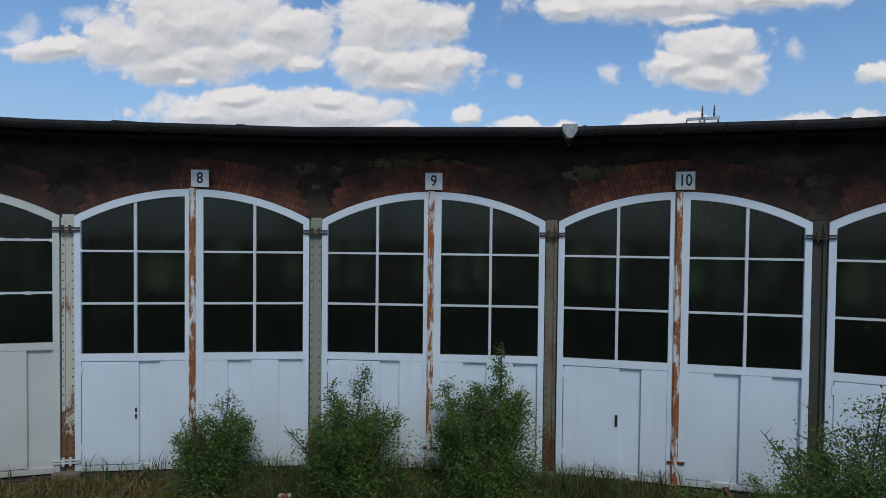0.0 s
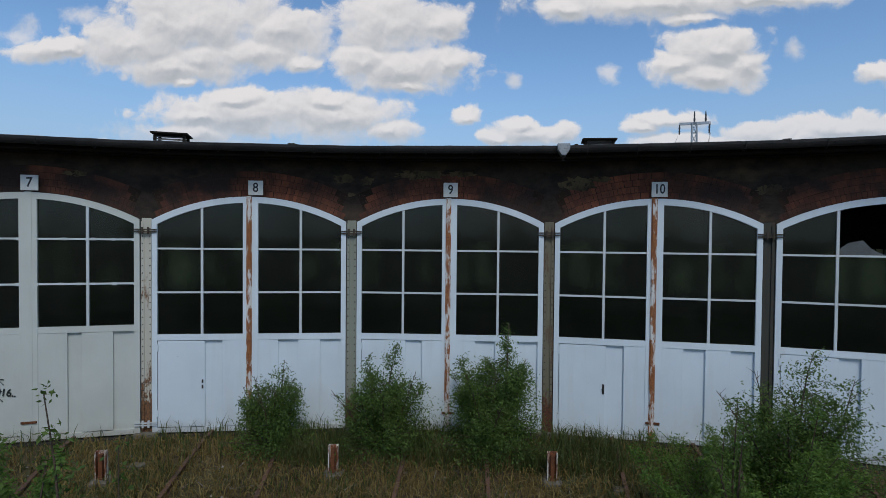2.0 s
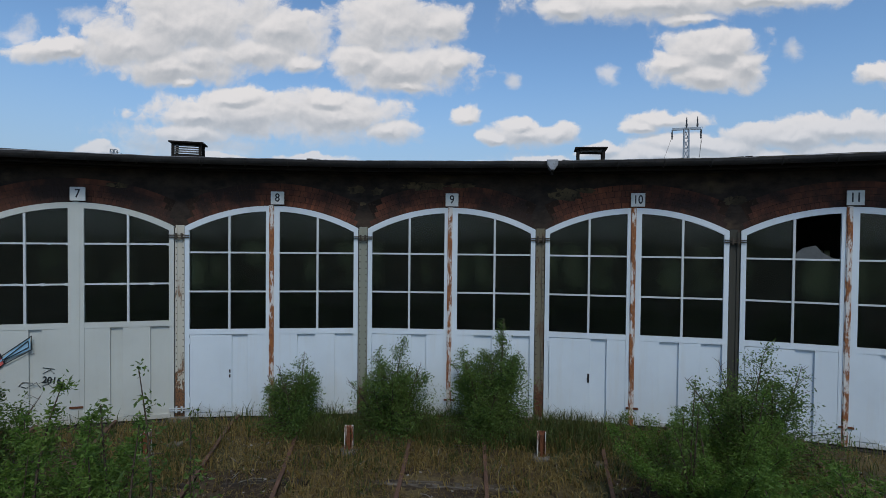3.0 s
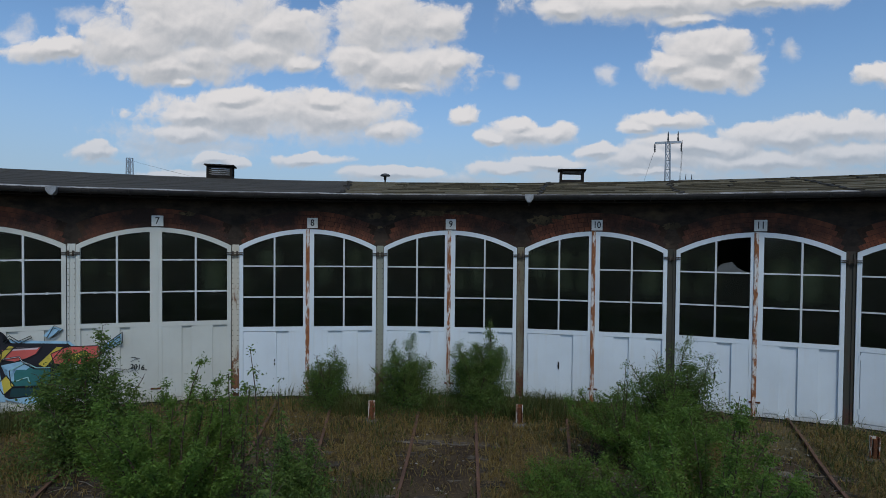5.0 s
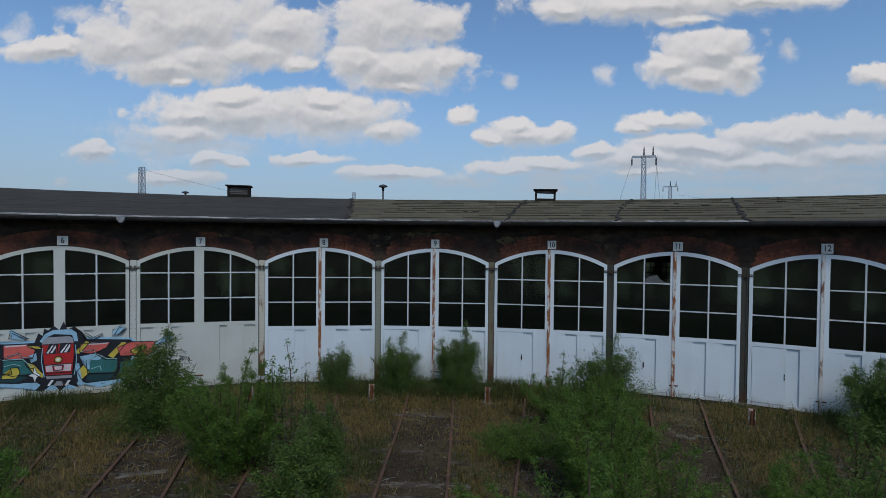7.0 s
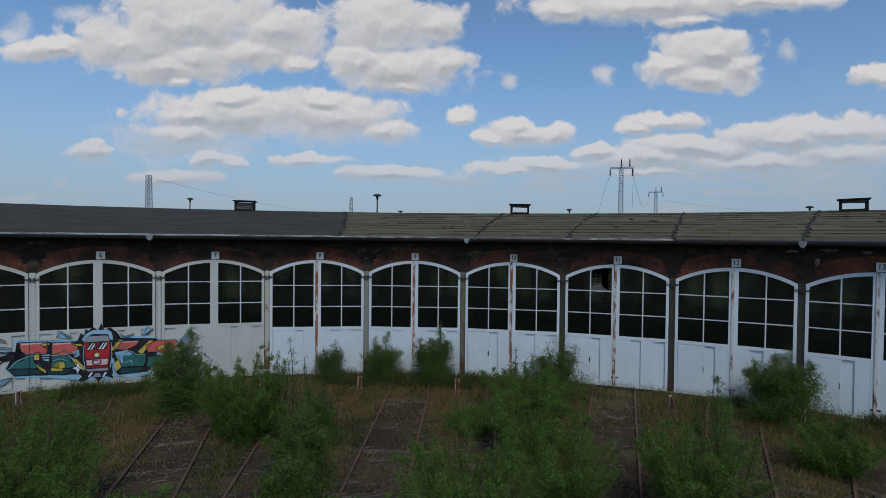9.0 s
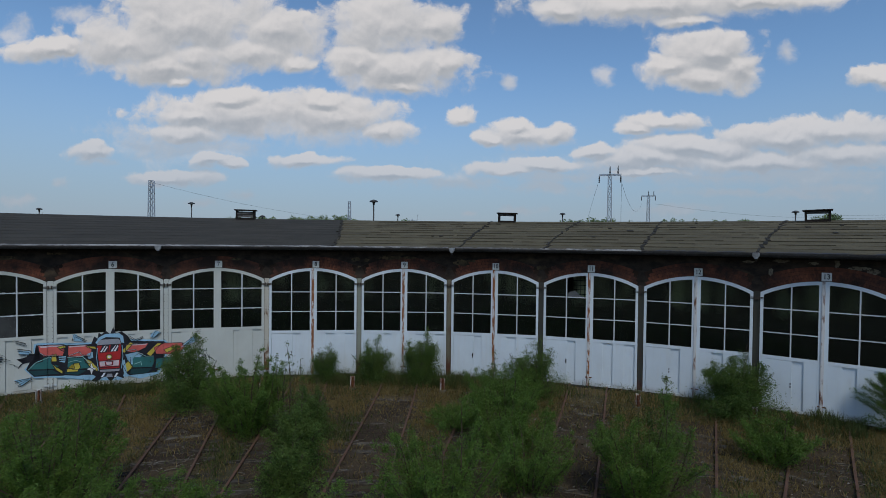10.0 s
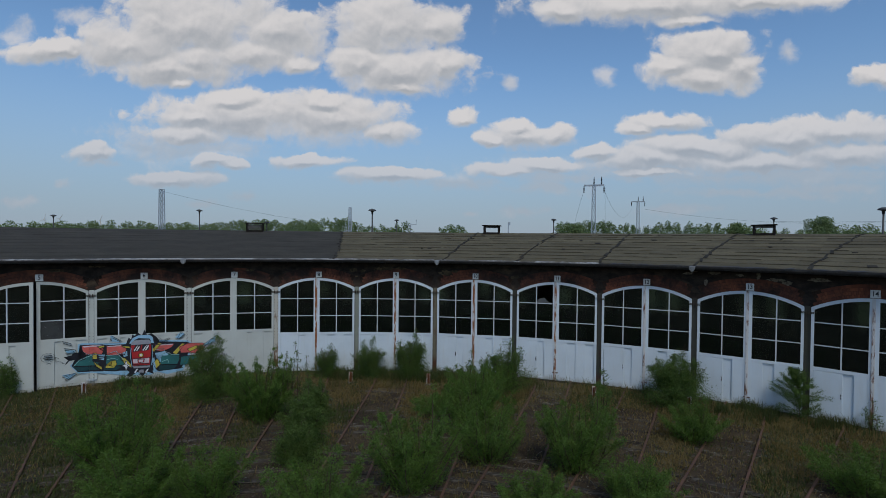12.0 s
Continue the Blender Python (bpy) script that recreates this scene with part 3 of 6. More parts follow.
def gate_leaf(gate, side, wicket, paint, swing=0.0, handle="plate", broken=None, sill=2.02, bars=(2.87, 3.752), dusty=None):
    """One leaf, hung at its outer edge; side is -1 or 1, u runs outwards from the gate's middle."""
    hinge = side * HALF_GATE

    def px(u):
        return side * u - hinge

    def flat(outline):
        pts = [(px(u), z) for u, z in outline]
        return pts if side > 0 else pts[::-1]

    def bar(bm, u0, u1, y0, y1, z0, z1):
        a, b = sorted((px(u0), px(u1)))
        box(bm, a, b, y0, y1, z0, z1)

    bm = bmesh.new()
    slab(bm, flat(under_arch(0.012, 0.15, 0.03, 0.0, 1)), -0.045, 0.02)
    slab(bm, flat(under_arch(1.82, 1.92, 0.03, 0.0, 1)), -0.045, 0.02)
    steps = 10
    us = [0.15 + 1.67 * i / steps for i in range(steps + 1)]
    slab(bm, flat([(u, arch(u, 0.125)) for u in us] + [(u, arch(u)) for u in us[::-1]]), -0.045, 0.02)
    bar(bm, 0.15, 1.82, -0.043, 0.02, sill - 0.12, sill)
    leaf = part("gate_leaf", bm, paint, gate)
    leaf.matrix_basis = pose(hinge, 0, 0, 0, 0, swing)
    # glazing bars
    mid = 1.0 if side > 0 else 0.955
    m0, m1 = mid - 0.023, mid + 0.023
    bm = bmesh.new()
    slab(bm, flat(under_arch(m0, m1, sill, 0.125, 1)), -0.036, 0.012)
    part("glazing_bar", bm, M["bar_paint"], leaf)
    for z in bars:
        for u0, u1 in ((0.15, m0), (m1, 1.82)):
            bm = bmesh.new()
            bar(bm, u0, u1, -0.033, 0.010, z - 0.018, z + 0.018)
            part("glazing_bar", bm, M["bar_paint"], leaf)
    if sill > 2.1:
        # lumps of old putty and clips along the bars
        lumps = random.Random(int(hinge * 50) + len(gates))
        for z in bars:
            for u in (0.19, 0.55, 0.93, 1.07, 1.45, 1.78):
                bm = bmesh.new()
                x = u + lumps.uniform(-0.08, 0.08)
                w, h = lumps.uniform(0.02, 0.045), lumps.uniform(0.012, 0.022)
                bar(bm, x - w, x + w, -0.044, -0.030, z - 0.018 - h * lumps.random(), z + 0.018 + h * lumps.random())
                part("putty", bm, M["bar_paint"], leaf)
    # panes
    rows = ((sill, bars[0] - 0.018), (bars[0] + 0.018, bars[1] - 0.018), (bars[1] + 0.018, None))
    for col, (u0, u1) in enumerate(((0.15, m0), (m1, 1.82))):
        for row, (z0, z1) in enumerate(rows):
            bm = bmesh.new()
            if (col, row) == broken:
                # what is left of a smashed pane along its lower edge
                slab(bm, flat([(u0, z0), (u1, z0), (u1, z0 + 0.10), (u1 - 0.14, z0 + 0.22), (u1 - 0.36, z0 + 0.27), (u0 + 0.30, z0 + 0.12), (u0 + 0.12, z0 + 0.02)]), -0.004, 0.002)
            elif z1:
                bar(bm, u0, u1, -0.004, 0.002, z0, z1)
            else:
                slab(bm, flat(under_arch(u0, u1, z0, 0.125)), -0.004, 0.002)
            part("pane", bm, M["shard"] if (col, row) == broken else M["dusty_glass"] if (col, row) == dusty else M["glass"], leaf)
    # lower part: a back sheet, proud boards and sunk strips
    bm = bmesh.new()
    bar(bm, 0.15, 1.82, 0.012, 0.030, 0.03, sill - 0.12)
    part("back_sheet", bm, paint, leaf)
    boards = ((0.15, 0.555), (0.885, 1.82)) if wicket else ((0.15, 0.55), (0.95, 1.40)) if sill < 2.1 else ((0.15, 0.645), (0.89, 1.44))
    head = sill - 0.12
    for i, (u0, u1) in enumerate(boards):
        bm = bmesh.new()
        if wicket and i == 1:
            bar(bm, u0 + 0.014, u1 - 0.012, -0.042, 0.012, 0.14, head - 0.018)
            door = part("wicket_door", bm, paint, leaf, bevel=0.004)
        else:
            bar(bm, u0, u1, -0.036, 0.012, 0.14, head)
            part("board", bm, paint, leaf, bevel=0.003)
    bm = bmesh.new()
    bar(bm, 0.15, 1.82, -0.038, 0.012, 0.03, 0.125)
    part("bottom_rail", bm, paint, leaf)
    if wicket:
        if handle == "plate":
            bm = bmesh.new()
            bar(bm, 0.920, 0.962, -0.052, -0.042, 0.91, 1.11)
            bar(bm, 0.930, 0.952, -0.072, -0.052, 1.00, 1.02)
            bar(bm, 0.928, 0.975, -0.076, -0.068, 0.998, 1.016)
            part("door_handle", bm, M["black_iron"], leaf, "dark iron handle")
        else:
            for z in (0.92, 1.03):
                bm = bmesh.new()
                bar(bm, 0.925, 0.955, -0.056, -0.042, z, z + 0.07)
                part("latch", bm, M["black_iron"], leaf, "dark iron latch")
        for z in (0.35, 1.68):
            bm = bmesh.new()
            bar(bm, 1.79, 1.845, -0.056, -0.045, z, z + 0.14)
            part("hinge", bm, paint, leaf)
    # small hooks on the arch rail
    bm = bmesh.new()
    tube(bm, [(px(0.93), -0.03, arch(0.93) - 0.01), (px(0.97), -0.03, arch(0.97) + 0.07), (px(1.01), -0.03, arch(1.0) - 0.01)], 0.008, 4)
    part("hook", bm, M["rust"], leaf, "small rusty iron hook")
    return leaf


def build_gate(k):
    grey = k <= 7
    paint = M["grey_white"] if grey else M["white"]
    state = "greyish white" if grey else "bluish white"
    extra = {5: ", one leaf ajar, graffiti", 6: ", colourful train graffiti", 7: ", graffiti on one leaf", 11: ", a smashed pane", 13: ", flaking centre post", 14: ", worn centre post"}.get(k, ", rusty centre post" if not grey else "")
    panels = (2.225, (3.055, 3.93)) if grey else (2.02, (2.87, 3.752))
    gate = thing("shed_gate", bay_pose(k), f"arched {state} double gate, dirty windows{extra}", "gate", "engine shed gates")
    gate_leaf(gate, -1, not grey, paint, {5: 11.0}.get(k, 0.0) * -1, "plate" if k in (10, 11) else "bolts", {11: (0, 2)}.get(k), *panels)
    gate_leaf(gate, 1, False, paint, 0.0, "", None, *panels, (0, 0) if k == 5 else None)
    bm = bmesh.new()
    z1 = 4.83
    if grey:
        box(bm, -0.055, 0.065, -0.0505, -0.044, 0.05, z1)
    else:
        box(bm, -0.078, 0.030, -0.062, -0.046, 0.02, z1)
        box(bm, -0.060, 0.012, -0.078, -0.062, 0.02, z1 - 0.02)
    if k == 5:
        bm.free()
    else:
        part("centre_post", bm, paint if grey else M["flaking_little"] if k >= 12 else M["flaking"], gate, "" if grey else "rusty post with flaking white paint")
        bm = bmesh.new()
        box(bm, -0.13, 0.13, -0.072, -0.048, 0.38, 0.42)
        part("drop_bolt", bm, M["rust"], gate, "rusty iron drop bolt")
    return gate


def build_plate(k):
    ob = thing("number_plate", bay_pose(k) @ pose({5: 0.12, 6: 0.10, 7: 0.05, 8: 0.11, 9: 0.015, 14: 0.01}.get(k, 0.055), -0.075, 4.995), f"white enamel plate with black number {k} on the arch", "sign", "gate number plates")
    bm = bmesh.new()
    box(bm, -0.147, 0.147, -0.012, 0.012, -0.147, 0.147)
    part("plate", bm, M["plate"], ob, bevel=0.006)
    bm = bmesh.new()
    for x0, x1, z0, z1 in ((-0.140, 0.140, 0.130, 0.140), (-0.140, 0.140, -0.140, -0.130), (-0.140, -0.130, -0.13, 0.13), (0.130, 0.140, -0.13, 0.13)):
        box(bm, x0, x1, -0.0145, -0.0125, z0, z1)
    part("rim", bm, M["plate"], ob)
    lettering("numeral", str(k), 0.26, M["ink"], ob, pose(0, -0.014, 0, 90, 0, 0), 0.85 if k < 10 else 0.8)
    bm = bmesh.new()
    box(bm, -0.02, 0.02, 0.012, 0.11, -0.02, 0.02)
    part("bracket", bm, M["black_iron"], ob)


FIRST, LAST = 3, 16
for k in range(FIRST, LAST + 1):
    gates[k] = build_gate(k)
for k in range(FIRST, LAST + 1):
    build_plate(k)

# ---- columns between the gates ----
def build_column(j):
    kind = "grey_white" if j < 7 else "cream_column" if j < 8 else "grey_column" if j < 9 else "brown_column" if j < 10 else "olive_column"
    look_of = {"grey_white": "greyish white riveted iron column","cream_column": "cream-painted riveted iron column, rusty foot", "grey_column": "grey-green riveted iron column, rusty foot", "brown_column": "brown riveted iron column eaten by rust", "olive_column": "dark olive riveted iron column, rusty foot"}[kind]
    col = thing("iron_column", bay_pose(j, RADIUS / math.cos(BAY / 2)), look_of + " between two gates", "column", "columns between the gates")
    bm = bmesh.new()
    box(bm, -0.092, 0.092, 0.0, 0.16, -0.05, 4.36)
    part("shaft", bm, M[kind], col, bevel=0.006)
    for x in (-0.070, 0.070):
        bm = bmesh.new()
        box(bm, x - 0.026, x + 0.026, -0.022, 0.0, 0.06, 4.30)
        part("flange", bm, M[kind], col)
    bm = bmesh.new()
    for x in (-0.070, 0.070):
        y = -0.022 if abs(x) > 0.05 else 0.0
        for i in range(28):
            z = 0.15 + i * 0.148
            v = [bm.verts.new((x + dx, y, z + dz)) for dx, dz in ((-0.012, -0.012), (0.012, -0.012), (0.012, 0.012), (-0.012, 0.012))]
            t = bm.verts.new((x, y - 0.012, z))
            for q in range(4):
                bm.faces.new((v[q], v[(q + 1) % 4], t))
    tagged(part("rivets", bm, M["rivet"], col, smooth=True), kind="stuff")
    for side in (-1, 1):
        for z in (0.22, 4.11) if j < 8 else (4.11,):
            bm = bmesh.new()
            box(bm, min(0, side * 0.21), max(0, side * 0.21), -0.085, -0.063, z - 0.035, z - 0.012)
            box(bm, min(0, side * 0.21), max(0, side * 0.21), -0.085, -0.063, z + 0.012, z + 0.035)
            tube(bm, [(side * 0.055, -0.075, z - 0.07), (side * 0.055, -0.075, z + 0.07)], 0.022, 8)
            part("gate_hinge", bm, M["bar_paint" if z < 1 else "rivet"], col, "iron gate hinge")
    bm = bmesh.new()
    box(bm, -0.22, 0.22, -0.14, 0.12, -0.10, 0.045)
    part("base_stone", bm, M["concrete"], col, "pale concrete base", bevel=0.015)
    return col


columns = {}
for j in range(FIRST, LAST):
    columns[j + 0.5] = build_column(j + 0.5)


# ---- graffiti ----

sprayed = [0]
BUBBLE = (0.42, 1.42)


def leaf_of(k, side):
    return [c for c in gates[k].children if c.name.startswith("gate_leaf")][0 if side < 0 else 1]


def spray(colour, outline):
    """A coat of paint across the front, x from the middle of gate 6, 4.07 to a bay; each leaf and column carries its own share."""
    sprayed[0] += 1
    y = -0.0512 - 0.0004 * sprayed[0]
    shares = [(leaf_of(k, side), (k - 6) * 4.07 + (0.0 if side > 0 else -1.94), (k - 6) * 4.07 + (1.94 if side > 0 else 0.0), (k - 6) * 4.07 + side * HALF_GATE, y) for k, side in ((5, 1), (6, -1), (6, 1), (7, -1))]
    shares += [(columns[j], (j - 6) * 4.07 - 0.093, (j - 6) * 4.07 + 0.093, (j - 6) * 4.07, y + 0.027) for j in (5.5, 6.5)]
    for owner, lo, hi, shift, depth in shares:
        pts = clip(clip(outline, lo, 1), hi, -1)
        if len(pts) < 3:
            continue
        bm = bmesh.new()
        face = bm.faces.new([bm.verts.new((x - shift, depth, z)) for x, z in pts])
        bmesh.ops.triangulate(bm, faces=[face])
        ext = bmesh.ops.extrude_face_region(bm, geom=bm.faces[:])
        for v in ext["geom"]:
            if isinstance(v, bmesh.types.BMVert):
                v.co.y += 0.004
        part("graffiti", bm, M["spray_" + colour], owner)
        if colour in ("coral", "teal", "yellow", "red", "white"):
            bm = bmesh.new()
            for (x0, z0), (x1, z1) in zip(pts, pts[1:] + pts[:1]):
                if not (abs(x0 - x1) < 1e-4 and min(abs(x0 - lo), abs(x0 - hi)) < 1e-4):
                    tube(bm, [(x0 - shift, depth - 0.001, z0), (x1 - shift, depth - 0.001, z1)], 0.013 if colour != "white" else 0.006, 4)
            part("graffiti_outline", bm, M["spray_black"], owner)


def stroke(k, pts, r=0.013):
    """A thin black sprayed line through points in the gate's x and z."""
    side = -1 if sum(x for x, z in pts) < 0 else 1
    bm = bmesh.new()
    tube(bm, [(x - side * HALF_GATE, -0.080, z) for x, z in pts], r, 4)
    part("graffiti_line", bm, M["spray_line"], leaf_of(k, side))


def clip(outline, limit, sign):
    out = []
    for i, (x, z) in enumerate(outline):
        x2, z2 = outline[(i + 1) % len(outline)]
        a, b = (x - limit) * sign, (x2 - limit) * sign
        if a >= 0:
            out.append((x, z))
        if a * b < 0:
            q = a / (a - b)
            out.append((x + (x2 - x) * q, z + (z2 - z) * q))
    return out


spray("sky", [(-2.55, 1.91), (-2.41, 1.94), (-1.58, 1.88), (-1.49, 1.83), (-0.66, 1.84), (-0.48, 1.96), (-0.36, 2.18), (0.38, 2.15), (0.56, 1.9), (1.98, 1.78), (2.18, 1.59), (1.98, 0.8), (1.75, 0.33), (1.06, 0.21), (0.57, 0.39), (0.38, 0.23), (-0.48, 0.27), (-1.58, 0.5), (-2.54, 0.57), (-2.85, 0.95), (-2.65, 1.22), (-2.52, 1.33), (-2.57, 1.66)])
spray("black", [(-2.49, 1.85), (-1.5, 1.78), (-0.62, 1.78), (0.55, 1.83), (1.95, 1.72), (2.1, 1.58), (1.9, 0.82), (1.68, 0.46), (0.60, 0.46), (0.36, 0.40), (-0.46, 0.40), (-0.60, 0.52), (-1.55, 0.58), (-2.52, 0.64), (-2.79, 0.94), (-2.55, 1.20), (-2.35, 1.33), (-2.52, 1.58)])
spray("black", [(-3.08, 1.37), (-2.78, 1.43), (-2.72, 1.55), (-2.35, 1.51), (-2.28, 1.33), (-2.55, 1.23), (-2.88, 1.18), (-3.05, 0.99), (-2.98, 1.15), (-2.78, 1.3)])
spray("black", [(-2.48, 1.86), (-1.58, 1.83), (-1.47, 1.78), (-1.47, 1.26), (-1.58, 0.57), (-2.55, 0.63), (-2.79, 0.94), (-2.58, 1.19), (-2.32, 1.33), (-2.52, 1.57)])
spray("black", [(-1.51, 1.79), (-0.48, 1.76), (-0.4, 1.56), (-0.4, 0.64), (-0.85, 0.55), (-1.08, 0.52), (-1.58, 0.59)])
spray("black", [(0.4, 1.79), (1.95, 1.71), (2.1, 1.59), (1.87, 0.81), (1.69, 0.43), (0.71, 0.38), (0.36, 0.6)])
spray("black", [(-0.66, 1.77), (-0.55, 2.08), (-0.44, 1.98), (-0.4, 2.22), (-0.27, 2.13), (-0.16, 2.3), (-0, 2.15), (0.11, 2.42), (0.21, 2.16), (0.4, 2.24), (0.4, 2.06), (0.61, 2.05), (0.56, 1.87), (0.79, 1.74), (0.38, 1.66), (-0.48, 1.72)])
spray("black", [(-0.4, 0.64), (0.38, 0.62), (0.51, 0.26), (0.22, 0.4), (0.01, 0.18), (-0.16, 0.44), (-0.48, 0.22), (-0.65, 0.28), (-0.48, 0.47)])
spray("coral", [(-2.42, 1.84), (-1.58, 1.81), (-1.58, 1.7), (-1.72, 1.63), (-1.56, 1.53), (-1.62, 1.36), (-2.25, 1.39), (-2.38, 1.6)])
spray("pale", [(-2.38, 1.81), (-1.62, 1.79), (-1.62, 1.75), (-2.33, 1.74)])
spray("teal", [(-2.25, 1.37), (-2.01, 1.34), (-1.99, 1.06), (-1.69, 0.99), (-1.94, 0.86), (-2.72, 0.93), (-2.55, 1.14), (-2.28, 1.2)])
spray("deep", [(-2.74, 0.89), (-1.94, 0.82), (-1.74, 0.67), (-2.52, 0.67)])
spray("yellow", [(-1.99, 1.43), (-1.83, 1.46), (-1.81, 1.16), (-2.01, 1.17)])
spray("sky", [(-1.76, 1.35), (-1.51, 1.35), (-1.55, 1.09), (-1.72, 1.15)])
spray("line", [(-1.76, 1.3), (-1.51, 1.3), (-1.51, 1.26), (-1.76, 1.26)])
spray("line", [(-1.74, 1.22), (-1.53, 1.22), (-1.53, 1.18), (-1.74, 1.17)])
spray("yellow", [(-1.81, 1.74), (-1.54, 1.79), (-1.51, 1.7), (-1.69, 1.65)])
spray("yellow", [(-1.98, 1.08), (-1.62, 0.77), (-1.62, 0.64), (-1.83, 0.81)])
spray("coral", [(-1.44, 1.76), (-0.81, 1.76), (-0.63, 1.55), (-0.7, 1.29), (-1.44, 1.32)])
spray("pale", [(-1.4, 1.76), (-0.85, 1.74), (-0.83, 1.7), (-1.4, 1.69)])
spray("teal", [(-1.44, 1.28), (-0.92, 1.26), (-0.85, 1.03), (-0.67, 0.97), (-0.7, 0.82), (-1.22, 0.78), (-1.47, 0.89)])
spray("deep", [(-1.51, 0.85), (-0.82, 0.72), (-1.08, 0.57), (-1.55, 0.63)])
spray("yellow", [(-1.26, 1.04), (-1.07, 1.05), (-1.02, 0.87), (-1.13, 0.7), (-1.49, 0.71), (-1.47, 0.84), (-1.22, 0.84)])
spray("yellow", [(-0.89, 1.21), (-0.67, 1.11), (-0.42, 0.78), (-0.44, 0.64), (-0.7, 0.84)])
spray("yellow", [(-0.85, 1.72), (-0.52, 1.67), (-0.46, 1.56), (-0.74, 1.62)])
spray("sky", [(-0.81, 1.38), (-0.61, 1.46), (-0.59, 1.23), (-0.74, 1.16), (-0.66, 1.33)])
spray("coral", [(0.56, 1.67), (1.39, 1.68), (1.27, 1.5), (1.07, 1.4), (0.83, 1.33), (0.54, 1.4)])
spray("pale", [(0.63, 1.69), (1.35, 1.68), (1.29, 1.62), (0.67, 1.62)])
spray("teal", [(0.71, 1.11), (1.03, 1.27), (1.23, 1.12), (1.59, 1.09), (1.59, 0.84), (1.51, 0.66), (0.75, 0.7)])
spray("sky", [(0.54, 1.26), (0.99, 1.34), (1.16, 1.19), (1.07, 1.11), (0.81, 1.13), (0.81, 0.83), (0.69, 0.84), (0.67, 1.14)])
spray("deep", [(0.75, 0.65), (1.51, 0.61), (1.34, 0.42), (0.71, 0.43)])
spray("yellow", [(0.4, 1.41), (0.71, 1.77), (0.83, 1.72), (0.52, 1.33)])
spray("yellow", [(1.3, 1.23), (1.71, 1.66), (1.87, 1.65), (1.47, 1.12)])
spray("coral", [(1.59, 1.48), (1.95, 1.64), (2.67, 1.64), (2.76, 1.42), (2.46, 1.15), (1.67, 1.2)])
spray("yellow", [(1.95, 1.36), (2.37, 1.53), (2.46, 1.43), (2.08, 1.22)])
spray("teal", [(1.67, 1.01), (2.42, 1.06), (2.5, 0.64), (1.63, 0.6)])
spray("yellow", [(0.46, 0.79), (0.65, 1), (0.81, 0.72), (0.59, 0.51)])
spray("sky", [(0.42, 1.02), (0.52, 1.06), (0.63, 0.32), (0.51, 0.35)])
spray("white", [(-0.82, 0.76), (-0.7, 0.84), (-0.65, 1.02), (-0.59, 0.83), (-0.48, 0.76), (-0.59, 0.7), (-0.65, 0.53), (-0.7, 0.71)])
spray("sky", [(-0.52, 1.81), (-0.38, 2.04), (-0.16, 2.16), (0.32, 2.16), (0.46, 2.04), (0.5, 1.76), (0.4, 1.77), (0.34, 1.98), (-0.14, 2.03), (-0.31, 1.95), (-0.42, 1.76)])
spray("red", [(-0.46, 1.71), (0.38, 1.72), (0.4, 1.43), (0.34, 0.71), (-0.37, 0.73), (-0.42, 1.22)])
spray("grey", [(-0.42, 1.85), (-0.33, 1.93), (0.28, 1.94), (0.36, 1.86), (0.38, 1.72), (-0.46, 1.71)])
spray("dark", [(-0.38, 1.4), (-0.27, 1.7), (-0.06, 1.71), (-0.1, 1.4)])
spray("dark", [(-0.02, 1.42), (0.03, 1.73), (0.32, 1.73), (0.28, 1.42)])
spray("white", [(-0.35, 1.44), (-0.2, 1.67), (-0.14, 1.69), (-0.29, 1.41)])
spray("white", [(-0.25, 1.43), (-0.1, 1.69), (-0.08, 1.6), (-0.18, 1.43)])
spray("white", [(0.01, 1.44), (0.19, 1.69), (0.24, 1.71), (0.07, 1.41)])
spray("white", [(0.11, 1.43), (0.28, 1.71), (0.3, 1.62), (0.19, 1.42)])
spray("pale", [(-0.37, 1.04), (0.32, 1.05), (0.3, 0.83), (-0.35, 0.84)])
spray("red", [(-0.18, 1.02), (0.11, 1.02), (0.09, 0.87), (-0.16, 0.86)])
spray("pale", [(-0.14, 1), (0.07, 1), (0.05, 0.89), (-0.12, 0.88)])
spray("grey", [(-0.37, 0.7), (0.34, 0.69), (0.32, 0.6), (-0.33, 0.61)])
spray("white", [(-0.33, 0.41), (-0.22, 0.58), (-0.14, 0.57), (-0.26, 0.38)])
spray("grey", [(-0.16, 0.39), (-0.08, 0.52), (0.07, 0.51), (0.09, 0.37)])
spray("white", [(0.13, 0.37), (0.22, 0.54), (0.3, 0.53), (0.2, 0.34)])
spray("sky", [(-3.05, 1.71), (-2.62, 1.64), (-2.72, 1.5), (-2.96, 1.55)])
spray("sky", [(-1.29, 2.21), (-1.18, 2.22), (-0.89, 1.9), (-1.24, 1.94)])
spray("sky", [(1.43, 1.96), (1.63, 2.2), (1.85, 2.12), (1.55, 1.9)])
spray("sky", [(2.63, 1.43), (2.84, 1.65), (3.23, 1.97), (3.23, 1.69)])
spray("sky", [(-3.15, 0.58), (-2.62, 0.6), (-2.92, 0.34)])


def sprayed_line(colour, pts, w=0.022):
    """A thin line of paint, piece by piece."""
    for (x0, z0), (x1, z1) in zip(pts, pts[1:]):
        d = math.hypot(x1 - x0, z1 - z0)
        nx, nz = -(z1 - z0) / d * w / 2, (x1 - x0) / d * w / 2
        spray(colour, [(x0 + nx, z0 + nz), (x1 + nx, z1 + nz), (x1 - nx, z1 - nz), (x0 - nx, z0 - nz)])


